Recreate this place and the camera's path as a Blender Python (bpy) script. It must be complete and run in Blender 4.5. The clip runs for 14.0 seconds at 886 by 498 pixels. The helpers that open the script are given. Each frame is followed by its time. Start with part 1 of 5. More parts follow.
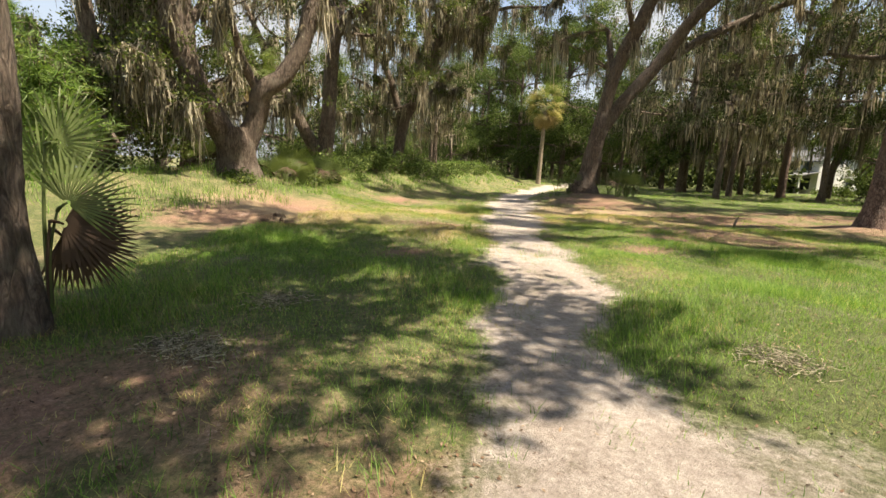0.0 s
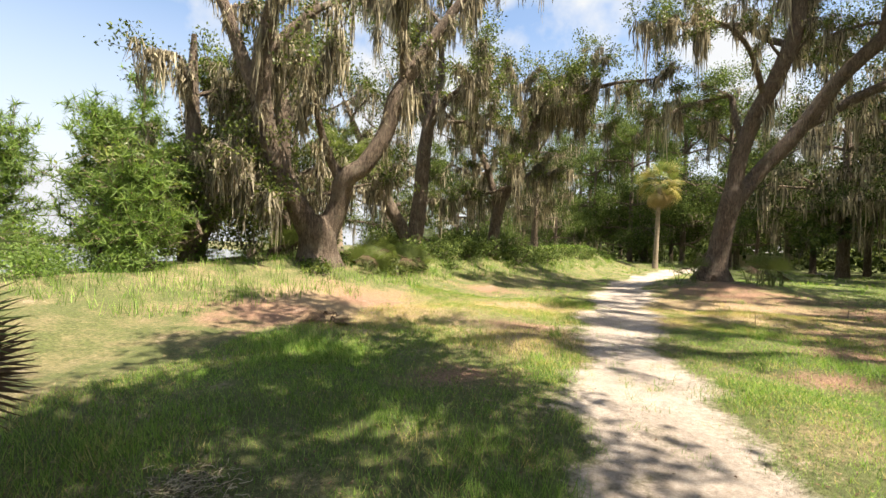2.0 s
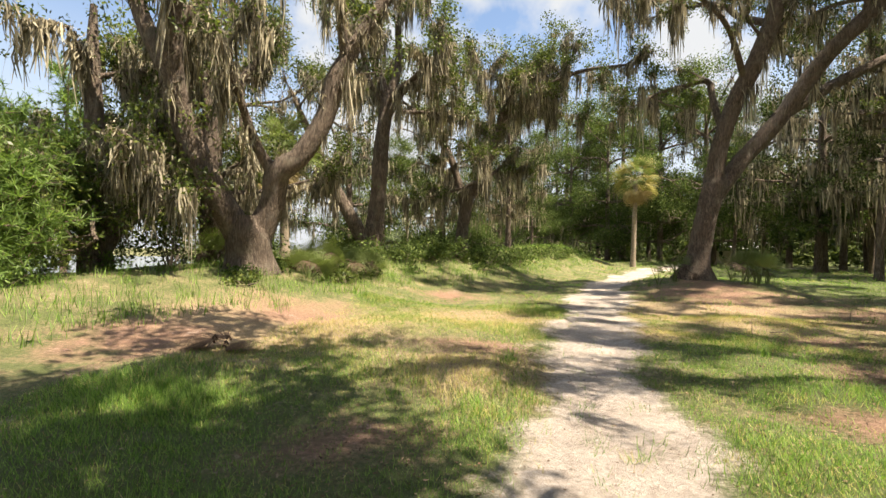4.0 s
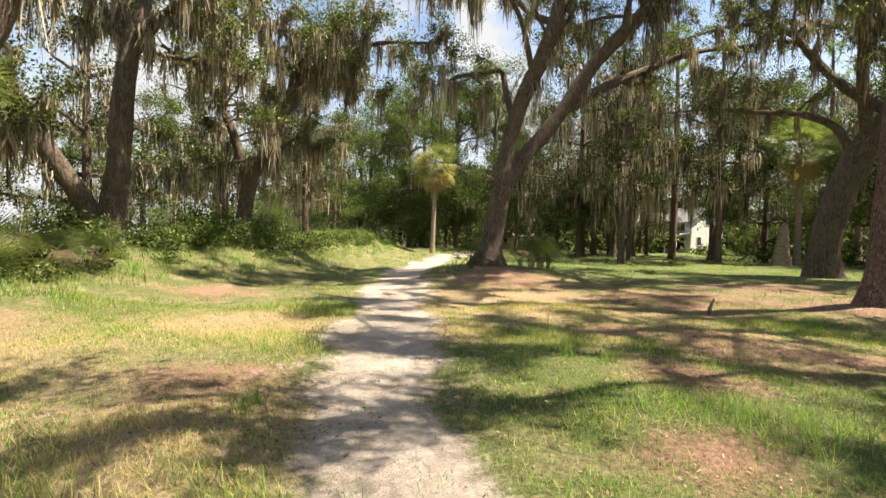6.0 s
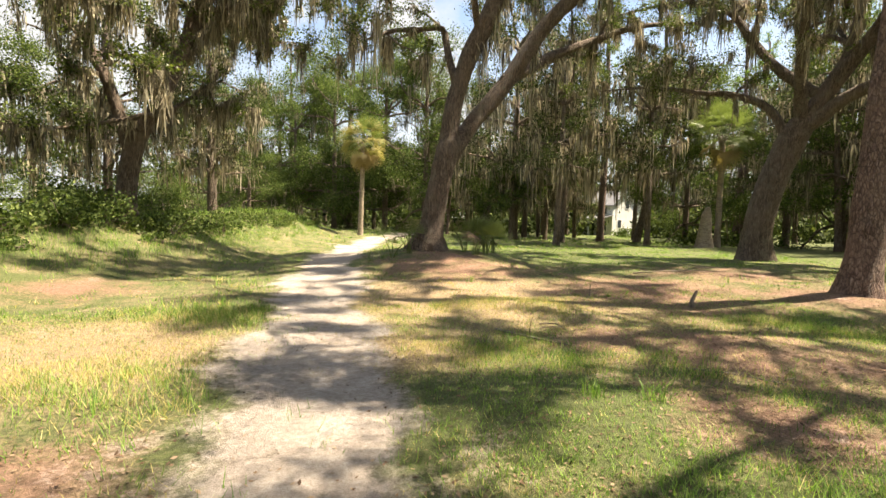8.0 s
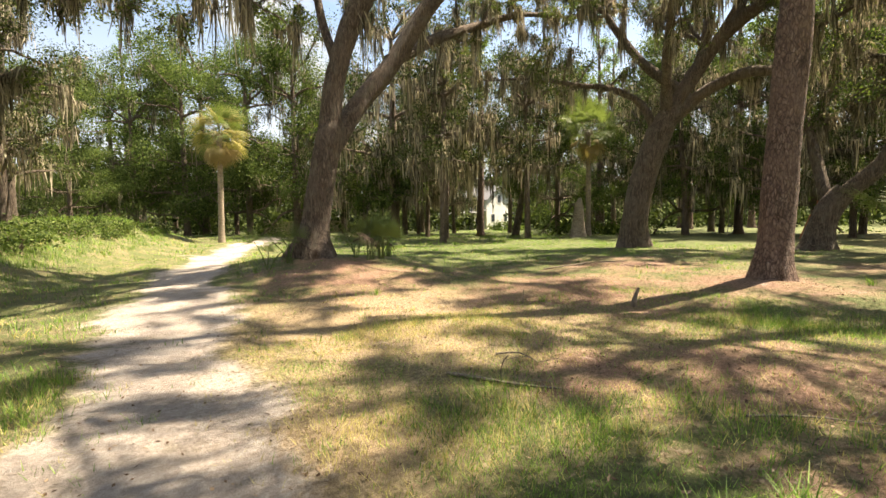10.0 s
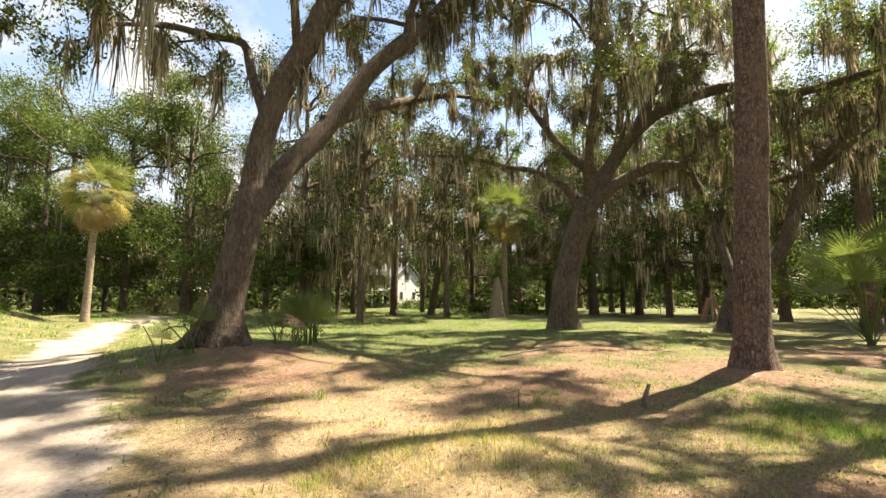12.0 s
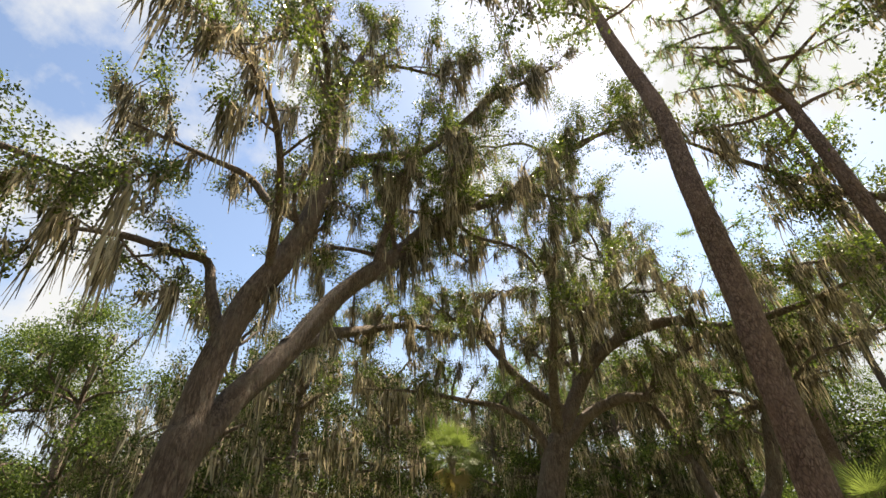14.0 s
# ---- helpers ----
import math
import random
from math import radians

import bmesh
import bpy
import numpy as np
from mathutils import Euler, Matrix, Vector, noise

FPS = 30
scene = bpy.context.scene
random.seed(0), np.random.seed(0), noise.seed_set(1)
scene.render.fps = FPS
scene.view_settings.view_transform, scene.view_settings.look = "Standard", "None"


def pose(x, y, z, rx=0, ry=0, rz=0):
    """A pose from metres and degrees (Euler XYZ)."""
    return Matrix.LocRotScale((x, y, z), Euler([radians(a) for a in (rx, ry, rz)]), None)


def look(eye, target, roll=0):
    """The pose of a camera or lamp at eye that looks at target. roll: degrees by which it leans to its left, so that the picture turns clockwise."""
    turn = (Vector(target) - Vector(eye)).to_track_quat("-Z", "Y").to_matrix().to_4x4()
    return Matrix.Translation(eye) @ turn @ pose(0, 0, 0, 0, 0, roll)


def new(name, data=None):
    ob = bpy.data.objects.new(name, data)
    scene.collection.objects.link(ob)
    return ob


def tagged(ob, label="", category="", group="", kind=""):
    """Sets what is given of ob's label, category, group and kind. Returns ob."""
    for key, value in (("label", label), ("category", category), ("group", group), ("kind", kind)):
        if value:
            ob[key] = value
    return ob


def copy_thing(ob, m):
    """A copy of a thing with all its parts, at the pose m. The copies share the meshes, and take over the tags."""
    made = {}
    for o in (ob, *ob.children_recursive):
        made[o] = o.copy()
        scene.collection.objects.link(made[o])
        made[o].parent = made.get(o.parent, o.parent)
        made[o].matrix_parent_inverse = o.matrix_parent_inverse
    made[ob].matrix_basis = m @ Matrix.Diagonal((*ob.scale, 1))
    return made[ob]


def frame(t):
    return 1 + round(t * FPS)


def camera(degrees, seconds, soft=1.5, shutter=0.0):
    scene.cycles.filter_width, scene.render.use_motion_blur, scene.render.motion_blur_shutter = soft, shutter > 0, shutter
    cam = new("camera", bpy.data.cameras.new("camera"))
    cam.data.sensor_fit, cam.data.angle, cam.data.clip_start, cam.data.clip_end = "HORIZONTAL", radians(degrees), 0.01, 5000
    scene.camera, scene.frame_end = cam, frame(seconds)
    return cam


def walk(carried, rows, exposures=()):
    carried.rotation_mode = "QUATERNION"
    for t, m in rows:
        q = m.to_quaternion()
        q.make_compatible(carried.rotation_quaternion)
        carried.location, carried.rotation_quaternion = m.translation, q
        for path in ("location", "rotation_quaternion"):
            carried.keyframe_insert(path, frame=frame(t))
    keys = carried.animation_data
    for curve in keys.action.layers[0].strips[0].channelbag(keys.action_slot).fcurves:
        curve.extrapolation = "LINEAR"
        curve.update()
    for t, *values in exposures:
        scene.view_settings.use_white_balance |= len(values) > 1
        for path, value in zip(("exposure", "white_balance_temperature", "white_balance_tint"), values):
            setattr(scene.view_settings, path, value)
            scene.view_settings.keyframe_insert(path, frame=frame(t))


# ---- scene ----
cam = camera(87.0, 14.0)
METRES, EYE, TILT, LEAN, TURN = 16.3, 1.5, 0.0, 0.0, 0.0
ROWS = [
    (0.0, 0.0, 0.0, 0.0, 0.42, -9.84, -2.4),
    (0.5, 0.0112, 0.0329, 0.0004, 2.94, -8.91, -2.48),
    (1.0, 0.0155, 0.0693, 0.0055, 7.22, -6.64, -2.4),
    (1.5, 0.0233, 0.0995, 0.0063, 10.54, -3.87, -2.15),
    (2.0, 0.0322, 0.1365, 0.0093, 13.54, -0.21, -1.72),
    (4.5, 0.063, 0.3024, 0.0085, 9.0, 0.16, 0.68),
    (5.0, 0.0699, 0.3371, 0.007, 3.52, -0.16, 0.19),
    (5.5, 0.0776, 0.3689, 0.008, -3.03, -0.57, -0.35),
    (6.0, 0.0846, 0.4054, 0.0075, -12.21, -1.28, -0.93),
    (6.5, 0.0942, 0.4416, 0.006, -19.13, -2.31, -1.38),
    (7.0, 0.0966, 0.4814, 0.0059, -20.66, -2.75, -1.39),
    (9.5, 0.1095, 0.6632, 0.0051, -27.5, -4.87, 0.33),
    (10.0, 0.1221, 0.7004, 0.0061, -36.82, -3.52, 1.1),
    (10.5, 0.1237, 0.7316, 0.0073, -40.81, -3.03, 1.28),
    (11.0, 0.1291, 0.7676, 0.0056, -43.71, -1.98, 1.06),
    (11.5, 0.1322, 0.8049, 0.0089, -46.31, 0.68, 0.57),
    (12.0, 0.1345, 0.8399, 0.0109, -49.07, 5.82, 0.28),
    (12.5, 0.1387, 0.8757, 0.0175, -51.31, 13.25, 0.54),
    (13.0, 0.1387, 0.9088, 0.0183, -53.32, 21.95, 1.61),
    (13.5, 0.1474, 0.9437, 0.022, -55.14, 29.75, 2.64),
    (14.0, 0.1493, 0.9813, 0.0222, -57.78, 34.44, 3.58),
]
walk(cam, [(t, pose(0, 0, EYE, TILT, LEAN, TURN) @ pose(METRES * x, METRES * y, METRES * z, 90 + pitch, roll, yaw)) for t, x, y, z, yaw, pitch, roll in ROWS], [(0.0, 1.5, 7200, 10), (2.0, 1.74, 7200, 10), (5.0, 1.58, 7200, 10), (7.0, 1.84, 7500, 10), (9.5, 1.92, 7600, 10), (12.5, 2.0, 7700, 10), (14.0, 1.7, 7450, 10)])

# ---- light ----
SUN_EL, SUN_AZ = 62.0, 108.0
sun_dir = Vector((math.sin(radians(SUN_AZ)) * math.cos(radians(SUN_EL)), math.cos(radians(SUN_AZ)) * math.cos(radians(SUN_EL)), math.sin(radians(SUN_EL))))
sun = new("sun", bpy.data.lights.new("sun", "SUN"))
sun.data.energy, sun.data.angle, sun.data.color = 5.0, radians(0.6), (1.0, 0.92, 0.79)
sun.matrix_world = look(sun_dir * 200, (0, 0, 0))

world = bpy.data.worlds.new("world")
scene.world = world
world.use_nodes = True
wt = world.node_tree
wt.nodes.clear()
sky = wt.nodes.new("ShaderNodeTexSky")
sky.sky_type, sky.sun_disc = "NISHITA", False
sky.sun_elevation, sky.sun_rotation = radians(SUN_EL), radians(SUN_AZ)
sky.dust_density, sky.ozone_density = 0.8, 2.0
sky_bg = wt.nodes.new("ShaderNodeBackground")
sky_bg.inputs["Strength"].default_value = 0.085
wt.links.new(sky.outputs[0], sky_bg.inputs["Color"])
cloud_bg = wt.nodes.new("ShaderNodeBackground")
cloud_bg.inputs["Color"].default_value = (0.9, 0.97, 1.08, 1)
cloud_bg.inputs["Strength"].default_value = 0.3
cloud = wt.nodes.new("ShaderNodeTexNoise")
cloud.inputs["Scale"].default_value, cloud.inputs["Detail"].default_value, cloud.inputs["Roughness"].default_value = 2.6, 8, 0.55
cloud_ramp = wt.nodes.new("ShaderNodeValToRGB")
cloud_ramp.color_ramp.elements[0].position, cloud_ramp.color_ramp.elements[1].position = 0.46, 0.55
wt.links.new(cloud.outputs["Fac"], cloud_ramp.inputs[0])
sky_mix = wt.nodes.new("ShaderNodeMixShader")
sky_at = wt.nodes.new("ShaderNodeSeparateXYZ")
wt.links.new(wt.nodes.new("ShaderNodeTexCoord").outputs["Generated"], sky_at.inputs[0])
haze = wt.nodes.new("ShaderNodeMapRange")
haze.inputs["From Min"].default_value, haze.inputs["From Max"].default_value = 0.1, 0.42
haze.inputs["To Min"].default_value, haze.inputs["To Max"].default_value = 0.9, 0.0
wt.links.new(sky_at.outputs["Z"], haze.inputs["Value"])
cover_most = wt.nodes.new("ShaderNodeMath")
cover_most.operation = "MAXIMUM"
wt.links.new(cloud_ramp.outputs[0], cover_most.inputs[0])
wt.links.new(haze.outputs[0], cover_most.inputs[1])
wt.links.new(cover_most.outputs[0], sky_mix.inputs[0])
wt.links.new(sky_bg.outputs[0], sky_mix.inputs[1])
wt.links.new(cloud_bg.outputs[0], sky_mix.inputs[2])
wt.links.new(sky_mix.outputs[0], wt.nodes.new("ShaderNodeOutputWorld").inputs[0])


# ---- materials ----
class Graph:
    """A material with its nodes, joined by short calls."""

    def __init__(self, name):
        self.m = bpy.data.materials.new(name)
        self.m.use_nodes = True
        self.t = self.m.node_tree
        self.t.nodes.clear()
        self.out = self.t.nodes.new("ShaderNodeOutputMaterial")

    def add(self, kind, **values):
        n = self.t.nodes.new("ShaderNode" + kind)
        for k, v in values.items():
            self.put(n.inputs[k.replace("_", " ")], v)
        return n

    def put(self, socket, v):
        if isinstance(v, bpy.types.NodeSocket):
            self.t.links.new(v, socket)
        else:
            socket.default_value = v

    def noise(self, scale, detail=5.0, rough=0.6, stretch=None, distort=0.0):
        co = self.add("TexCoord").outputs["Object"]
        if stretch:
            co = self.add("Mapping", Vector=co, Scale=stretch).outputs[0]
        return self.add("TexNoise", Vector=co, Scale=scale, Detail=detail, Roughness=rough, Distortion=distort).outputs["Fac"]

    def ramp(self, fac, *stops):
        n = self.add("ValToRGB", Fac=fac)
        e = n.color_ramp.elements
        while len(e) < len(stops):
            e.new(0.5)
        for el, (p, c) in zip(e, stops):
            el.position, el.color = p, (*c, 1) if len(c) == 3 else c
        return n.outputs[0]

    def mix(self, fac, a, b, mode="MIX"):
        n = self.t.nodes.new("ShaderNodeMix")
        n.data_type, n.blend_type = "RGBA", mode
        self.put(n.inputs[0], fac)
        self.put(n.inputs[6], a if isinstance(a, bpy.types.NodeSocket) else (*a, 1))
        self.put(n.inputs[7], b if isinstance(b, bpy.types.NodeSocket) else (*b, 1))
        return n.outputs[2]

    def math(self, op, a, b=0.0, clamp=False):
        n = self.t.nodes.new("ShaderNodeMath")
        n.operation, n.use_clamp = op, clamp
        self.put(n.inputs[0], a)
        self.put(n.inputs[1], b)
        return n.outputs[0]

    def value(self, name):
        a = self.add("Attribute")
        a.attribute_name = name
        return a.outputs["Fac"]

    def bump(self, height, strength, distance):
        return self.add("Bump", Height=height, Strength=strength, Distance=distance).outputs[0]

    def done(self, shader):
        self.t.links.new(shader, self.out.inputs[0])
        return self.m


def bark(name, dark, mid, light, scale, stretch, depth, moss=0.0, plates=0.0):
    g = Graph(name)
    ridge = g.noise(scale, 8, 0.68, stretch, 1.4)
    fine = g.noise(scale * 5, 5, 0.7, stretch, 0.5)
    height = g.math("ADD", g.math("MULTIPLY", ridge, 0.75), g.math("MULTIPLY", fine, 0.25))
    colour = g.ramp(height, (0.34, dark), (0.5, mid), (0.66, light))
    if plates:
        place = g.add("Mapping", Vector=g.add("TexCoord").outputs["Object"], Scale=stretch).outputs[0]
        bend = g.add("TexNoise", Vector=place, Scale=scale * 0.8, Detail=4.0).outputs["Color"]
        place = g.mix(0.12, place, bend)
        cells = g.add("TexVoronoi", Vector=place, Scale=scale * 1.6)
        cells.feature = "DISTANCE_TO_EDGE"
        crack = g.ramp(cells.outputs["Distance"], (0.0, (0, 0, 0)), (0.12, (1, 1, 1)))
        height = g.math("MULTIPLY", height, g.math("ADD", g.math("MULTIPLY", crack, plates), 1 - plates))
        colour = g.mix(g.math("MULTIPLY", g.math("SUBTRACT", 1.0, crack), plates), colour, dark)
    stain = g.ramp(g.noise(0.9, 4), (0.45, (0, 0, 0)), (0.62, (1, 1, 1)))
    colour = g.mix(g.math("MULTIPLY", stain, 0.4), colour, tuple(c * 1.4 + 0.015 for c in mid))
    if moss:
        lich = g.ramp(g.noise(3.5, 6), (0.52, (0, 0, 0)), (0.62, (1, 1, 1)))
        colour = g.mix(g.math("MULTIPLY", lich, moss), colour, (0.23, 0.21, 0.16))
    return g.done(g.add("BsdfPrincipled", Base_Color=colour, Roughness=0.95, Normal=g.bump(height, 1.0, depth)).outputs[0])


def leaf(name, stops, through_light=0.35, rough=0.5, wide=0.0, tint=(1.5, 1.6, 0.9), gloss=0.2):
    g = Graph(name)
    colour = g.ramp(g.add("NewGeometry").outputs["Random Per Island"], *stops)
    tone = g.ramp(g.noise(0.5 if not wide else wide, 3), (0.3, (0.75, 0.75, 0.75)), (0.7, (1.2, 1.2, 1.15)))
    colour = g.mix(1.0, colour, tone, "MULTIPLY")
    face = g.add("BsdfPrincipled", Base_Color=colour, Roughness=rough, Specular_IOR_Level=gloss)
    glow = g.add("BsdfTranslucent", Color=g.mix(1.0, colour, tint, "MULTIPLY"))
    both = g.add("MixShader", Fac=through_light)
    g.t.links.new(face.outputs[0], both.inputs[1])
    g.t.links.new(glow.outputs[0], both.inputs[2])
    return g.done(both.outputs[0])


OAK_BARK = bark("oak_bark", (0.018, 0.012, 0.009), (0.125, 0.09, 0.068), (0.33, 0.26, 0.205), 4.5, (2.6, 2.6, 0.55), 0.14, 0.3, 0.25)
PINE_BARK = bark("pine_bark", (0.035, 0.02, 0.015), (0.19, 0.122, 0.095), (0.4, 0.3, 0.25), 5.5, (2.0, 2.0, 0.8), 0.09, 0.05, 0.75)
PALM_BARK = bark("palm_bark", (0.08, 0.06, 0.045), (0.24, 0.19, 0.14), (0.42, 0.36, 0.29), 4.0, (1.0, 1.0, 2.2), 0.03, 0.3)
OAK_LEAF = leaf("oak_leaf", ((0.0, (0.03, 0.042, 0.014)), (0.5, (0.08, 0.108, 0.03)), (0.85, (0.14, 0.175, 0.045)), (1.0, (0.18, 0.2, 0.06))), 0.33, 0.38)
# darkened leaf green: the wood's understory shade is put into the colour
SHADED_LEAF = leaf("shaded_leaf", ((0.0, (0.015, 0.022, 0.008)), (0.6, (0.058, 0.08, 0.028)), (1.0, (0.15, 0.18, 0.065))), 0.14, 0.75, gloss=0.08)
BRIGHT_LEAF = leaf("bright_leaf", ((0.0, (0.03, 0.05, 0.016)), (0.6, (0.085, 0.122, 0.038)), (1.0, (0.185, 0.225, 0.08))), 0.33, 0.7, gloss=0.1)
PINE_NEEDLE = leaf("pine_needle", ((0.0, (0.07, 0.115, 0.035)), (0.6, (0.14, 0.215, 0.06)), (1.0, (0.22, 0.3, 0.09))), 0.42, 0.5)
MOSS = leaf("spanish_moss", ((0.0, (0.06, 0.053, 0.039)), (0.5, (0.26, 0.232, 0.175)), (1.0, (0.56, 0.505, 0.39))), 0.33, 0.95, 0.9, (1.2, 1.12, 1.0))
FROND = leaf("palm_frond", ((0.0, (0.06, 0.085, 0.032)), (0.6, (0.13, 0.165, 0.062)), (1.0, (0.25, 0.28, 0.12))), 0.35, 0.4)
FROND_GOLD = leaf("yellowing_frond", ((0.0, (0.13, 0.12, 0.045)), (0.6, (0.27, 0.23, 0.1)), (1.0, (0.42, 0.35, 0.17))), 0.35, 0.5)
FROND_DRY = leaf("dry_frond", ((0.0, (0.15, 0.105, 0.055)), (0.6, (0.29, 0.22, 0.115)), (1.0, (0.42, 0.35, 0.2))), 0.3, 0.6)
FROND_DEAD = leaf("dead_frond", ((0.0, (0.035, 0.022, 0.015)), (0.6, (0.09, 0.058, 0.04)), (1.0, (0.16, 0.11, 0.08))), 0.15, 0.7)
GRASS = leaf("grass_blade", ((0.0, (0.045, 0.095, 0.018)), (0.5, (0.12, 0.22, 0.04)), (1.0, (0.27, 0.38, 0.1))), 0.4, 0.5, 0.35)
STRAW = leaf("straw_blade", ((0.0, (0.2, 0.17, 0.06)), (0.5, (0.38, 0.32, 0.13)), (1.0, (0.5, 0.44, 0.22))), 0.35, 0.6, 0.35)
LITTER = leaf("fallen_leaf", ((0.0, (0.05, 0.03, 0.02)), (0.6, (0.16, 0.098, 0.063)), (1.0, (0.36, 0.26, 0.18))), 0.1, 0.7, 1.0)


def dead_wood():
    g = Graph("dead_wood")
    grain = g.noise(9, 5, 0.6, (3, 3, 0.6))
    colour = g.ramp(grain, (0.3, (0.06, 0.045, 0.035)), (0.7, (0.27, 0.22, 0.17)))
    return g.done(g.add("BsdfPrincipled", Base_Color=colour, Roughness=0.9, Normal=g.bump(grain, 0.7, 0.01)).outputs[0])


def painted(name, colour, rough=0.6, boards=0.0):
    g = Graph(name)
    dirt = g.ramp(g.noise(1.2, 5), (0.35, tuple(c * 0.82 for c in colour)), (0.65, colour))
    fine = g.noise(30, 3)
    return g.done(g.add("BsdfPrincipled", Base_Color=dirt, Roughness=rough, Normal=g.bump(fine, 0.15, 0.01)).outputs[0])


def ground_material():
    g = Graph("ground")
    mid, fine, grit = g.noise(1.1, 8, 0.72), g.noise(17, 8, 0.78), g.noise(110, 4, 0.75)
    wob = g.math("MULTIPLY", g.math("SUBTRACT", mid, 0.5), 1.9)
    wobble = g.math("ADD", wob, g.math("MULTIPLY", g.math("SUBTRACT", fine, 0.5), 0.9))
    edge = lambda n, lo, hi, w=wobble: g.ramp(g.math("ADD", g.value(n), w), (lo, (0, 0, 0)), (hi, (1, 1, 1)))
    green = g.ramp(fine, (0.3, (0.04, 0.048, 0.016)), (0.55, (0.115, 0.138, 0.04)), (0.8, (0.22, 0.225, 0.085)))
    straw = g.ramp(fine, (0.3, (0.17, 0.115, 0.06)), (0.55, (0.37, 0.275, 0.165)), (0.8, (0.52, 0.42, 0.28)))
    needles = g.ramp(fine, (0.28, (0.08, 0.045, 0.028)), (0.5, (0.26, 0.15, 0.1)), (0.75, (0.44, 0.29, 0.21)))
    sand = g.ramp(g.math("ADD", g.math("MULTIPLY", fine, 0.55), g.math("MULTIPLY", mid, 0.45)), (0.32, (0.19, 0.145, 0.12)), (0.48, (0.37, 0.315, 0.275)), (0.62, (0.56, 0.5, 0.45)))
    sand = g.mix(g.ramp(grit, (0.58, (0, 0, 0)), (0.66, (1, 1, 1))), sand, (0.13, 0.085, 0.06))
    colour = g.mix(edge("dry", 0.15, 0.85), green, straw)
    colour = g.mix(edge("litter", 0.3, 0.85), colour, needles)
    colour = g.mix(edge("sand", 0.25, 0.8, g.math("MULTIPLY", wobble, 1.15)), colour, sand)
    speck = g.ramp(grit, (0.36, (0.45, 0.42, 0.4)), (0.52, (1, 1, 1)))
    colour = g.mix(0.8, colour, speck, "MULTIPLY")
    height = g.math("ADD", g.math("MULTIPLY", fine, 0.7), g.math("MULTIPLY", grit, 0.3))
    return g.done(g.add("BsdfPrincipled", Base_Color=colour, Roughness=0.95, Normal=g.bump(height, 1.0, 0.06)).outputs[0])


def water_material():
    g = Graph("river_water")
    return g.done(g.add("BsdfPrincipled", Base_Color=(0.12, 0.13, 0.12, 1), Roughness=0.12, Normal=g.bump(g.noise(1.2, 4), 0.3, 0.05)).outputs[0])


DEAD_WOOD = dead_wood()
WHITE_PAINT, ROOF_GREY, WINDOW_DARK = painted("white_siding", (0.82, 0.82, 0.8)), painted("roof_shingle", (0.17, 0.17, 0.18), 0.8), painted("window_glass", (0.05, 0.06, 0.07), 0.1)
FENCE_WOOD, GREEN_PAINT = painted("pale_fence_wood", (0.42, 0.36, 0.26), 0.8), painted("green_paint", (0.03, 0.12, 0.07))
RED_PAINT = painted("red_orange_wood", (0.45, 0.16, 0.07), 0.7)
GROUND, WATER = ground_material(), water_material()

# ---- plan: path, bank and ground heights ----
PATH = np.array([(0.8, -40), (0.9, -6), (0.9, 0), (0.9, 2.5), (0.95, 3.7), (1.6, 7), (1.65, 9.5), (1.9, 13), (2.4, 16.5), (3.0, 21), (4.1, 27), (6.0, 33.5), (9.5, 43), (14.5, 51), (22, 58), (36, 63), (60, 62)], float)
RIDGE = np.array([(-16, -30), (-13, 0), (-10.5, 10), (-7.8, 17.5), (-6.6, 24.5), (-3.2, 29.5), (-0.5, 38), (3.5, 50), (4, 62), (2, 90), (0, 140)], float)


def to_line(x, y, line):
    """Signed distance (right is positive) from points to a polyline."""
    best = np.full(x.shape, 1e9)
    sign = np.ones(x.shape)
    for (ax, ay), (bx, by) in zip(line[:-1], line[1:]):
        dx, dy = bx - ax, by - ay
        u = np.clip(((x - ax) * dx + (y - ay) * dy) / (dx * dx + dy * dy), 0, 1)
        d = np.hypot(x - ax - u * dx, y - ay - u * dy)
        s = np.where((x - ax) * dy - (y - ay) * dx > 0, 1.0, -1.0)
        near = d < best
        best, sign = np.where(near, d, best), np.where(near, s, sign)
    return best * sign


def step(e0, e1, v):
    u = np.clip((v - e0) / (e1 - e0), 0, 1)
    return u * u * (3 - 2 * u)


def blob(x, y, *spots):
    v = np.zeros(np.shape(x))
    for cx, cy, r in spots:
        v = np.maximum(v, np.exp(-((x - cx) ** 2 + (y - cy) ** 2) / (r * r)))
    return v


def height(x, y):
    x, y = np.asarray(x, float), np.asarray(y, float)
    d = to_line(x, y, RIDGE)
    top = np.interp(y, [-30, 0, 12, 18, 25, 40, 60, 140], [0.6, 0.6, 0.75, 1.1, 1.4, 1.6, 1.7, 1.0])
    right = np.clip(1 - d / 5.2, 0, 1) ** 1.25
    left = 1 - step(2.0, 14.0, -d) * 2.0
    z = top * np.where(d > 0, right, left)
    z = z + 0.5 * blob(x, y, (8.0, 26.3, 3.2)) + 0.18 * blob(x, y, (14.1, 15.4, 1.3)) + 0.12 * blob(x, y, (24, 24.5, 2.5))
    z = z + 0.45 * step(30, 55, y) * (1 - step(12, 26, x))
    lumps = 0.035 * np.sin(1.3 * x + 0.7 * y) + 0.03 * np.sin(0.6 * x - 1.7 * y + 1) + 0.02 * np.sin(2.9 * x + 1.1 * y + 2) + 0.06 * np.sin(0.23 * x + 0.19 * y)
    p = np.abs(to_line(x, y, PATH))
    return z + lumps * (0.35 + 0.65 * step(0.6, 1.6, p)) - 0.04 * (1 - step(0.5, 1.3, p))


def hz(x, y):
    return float(height(np.array([x]), np.array([y]))[0])


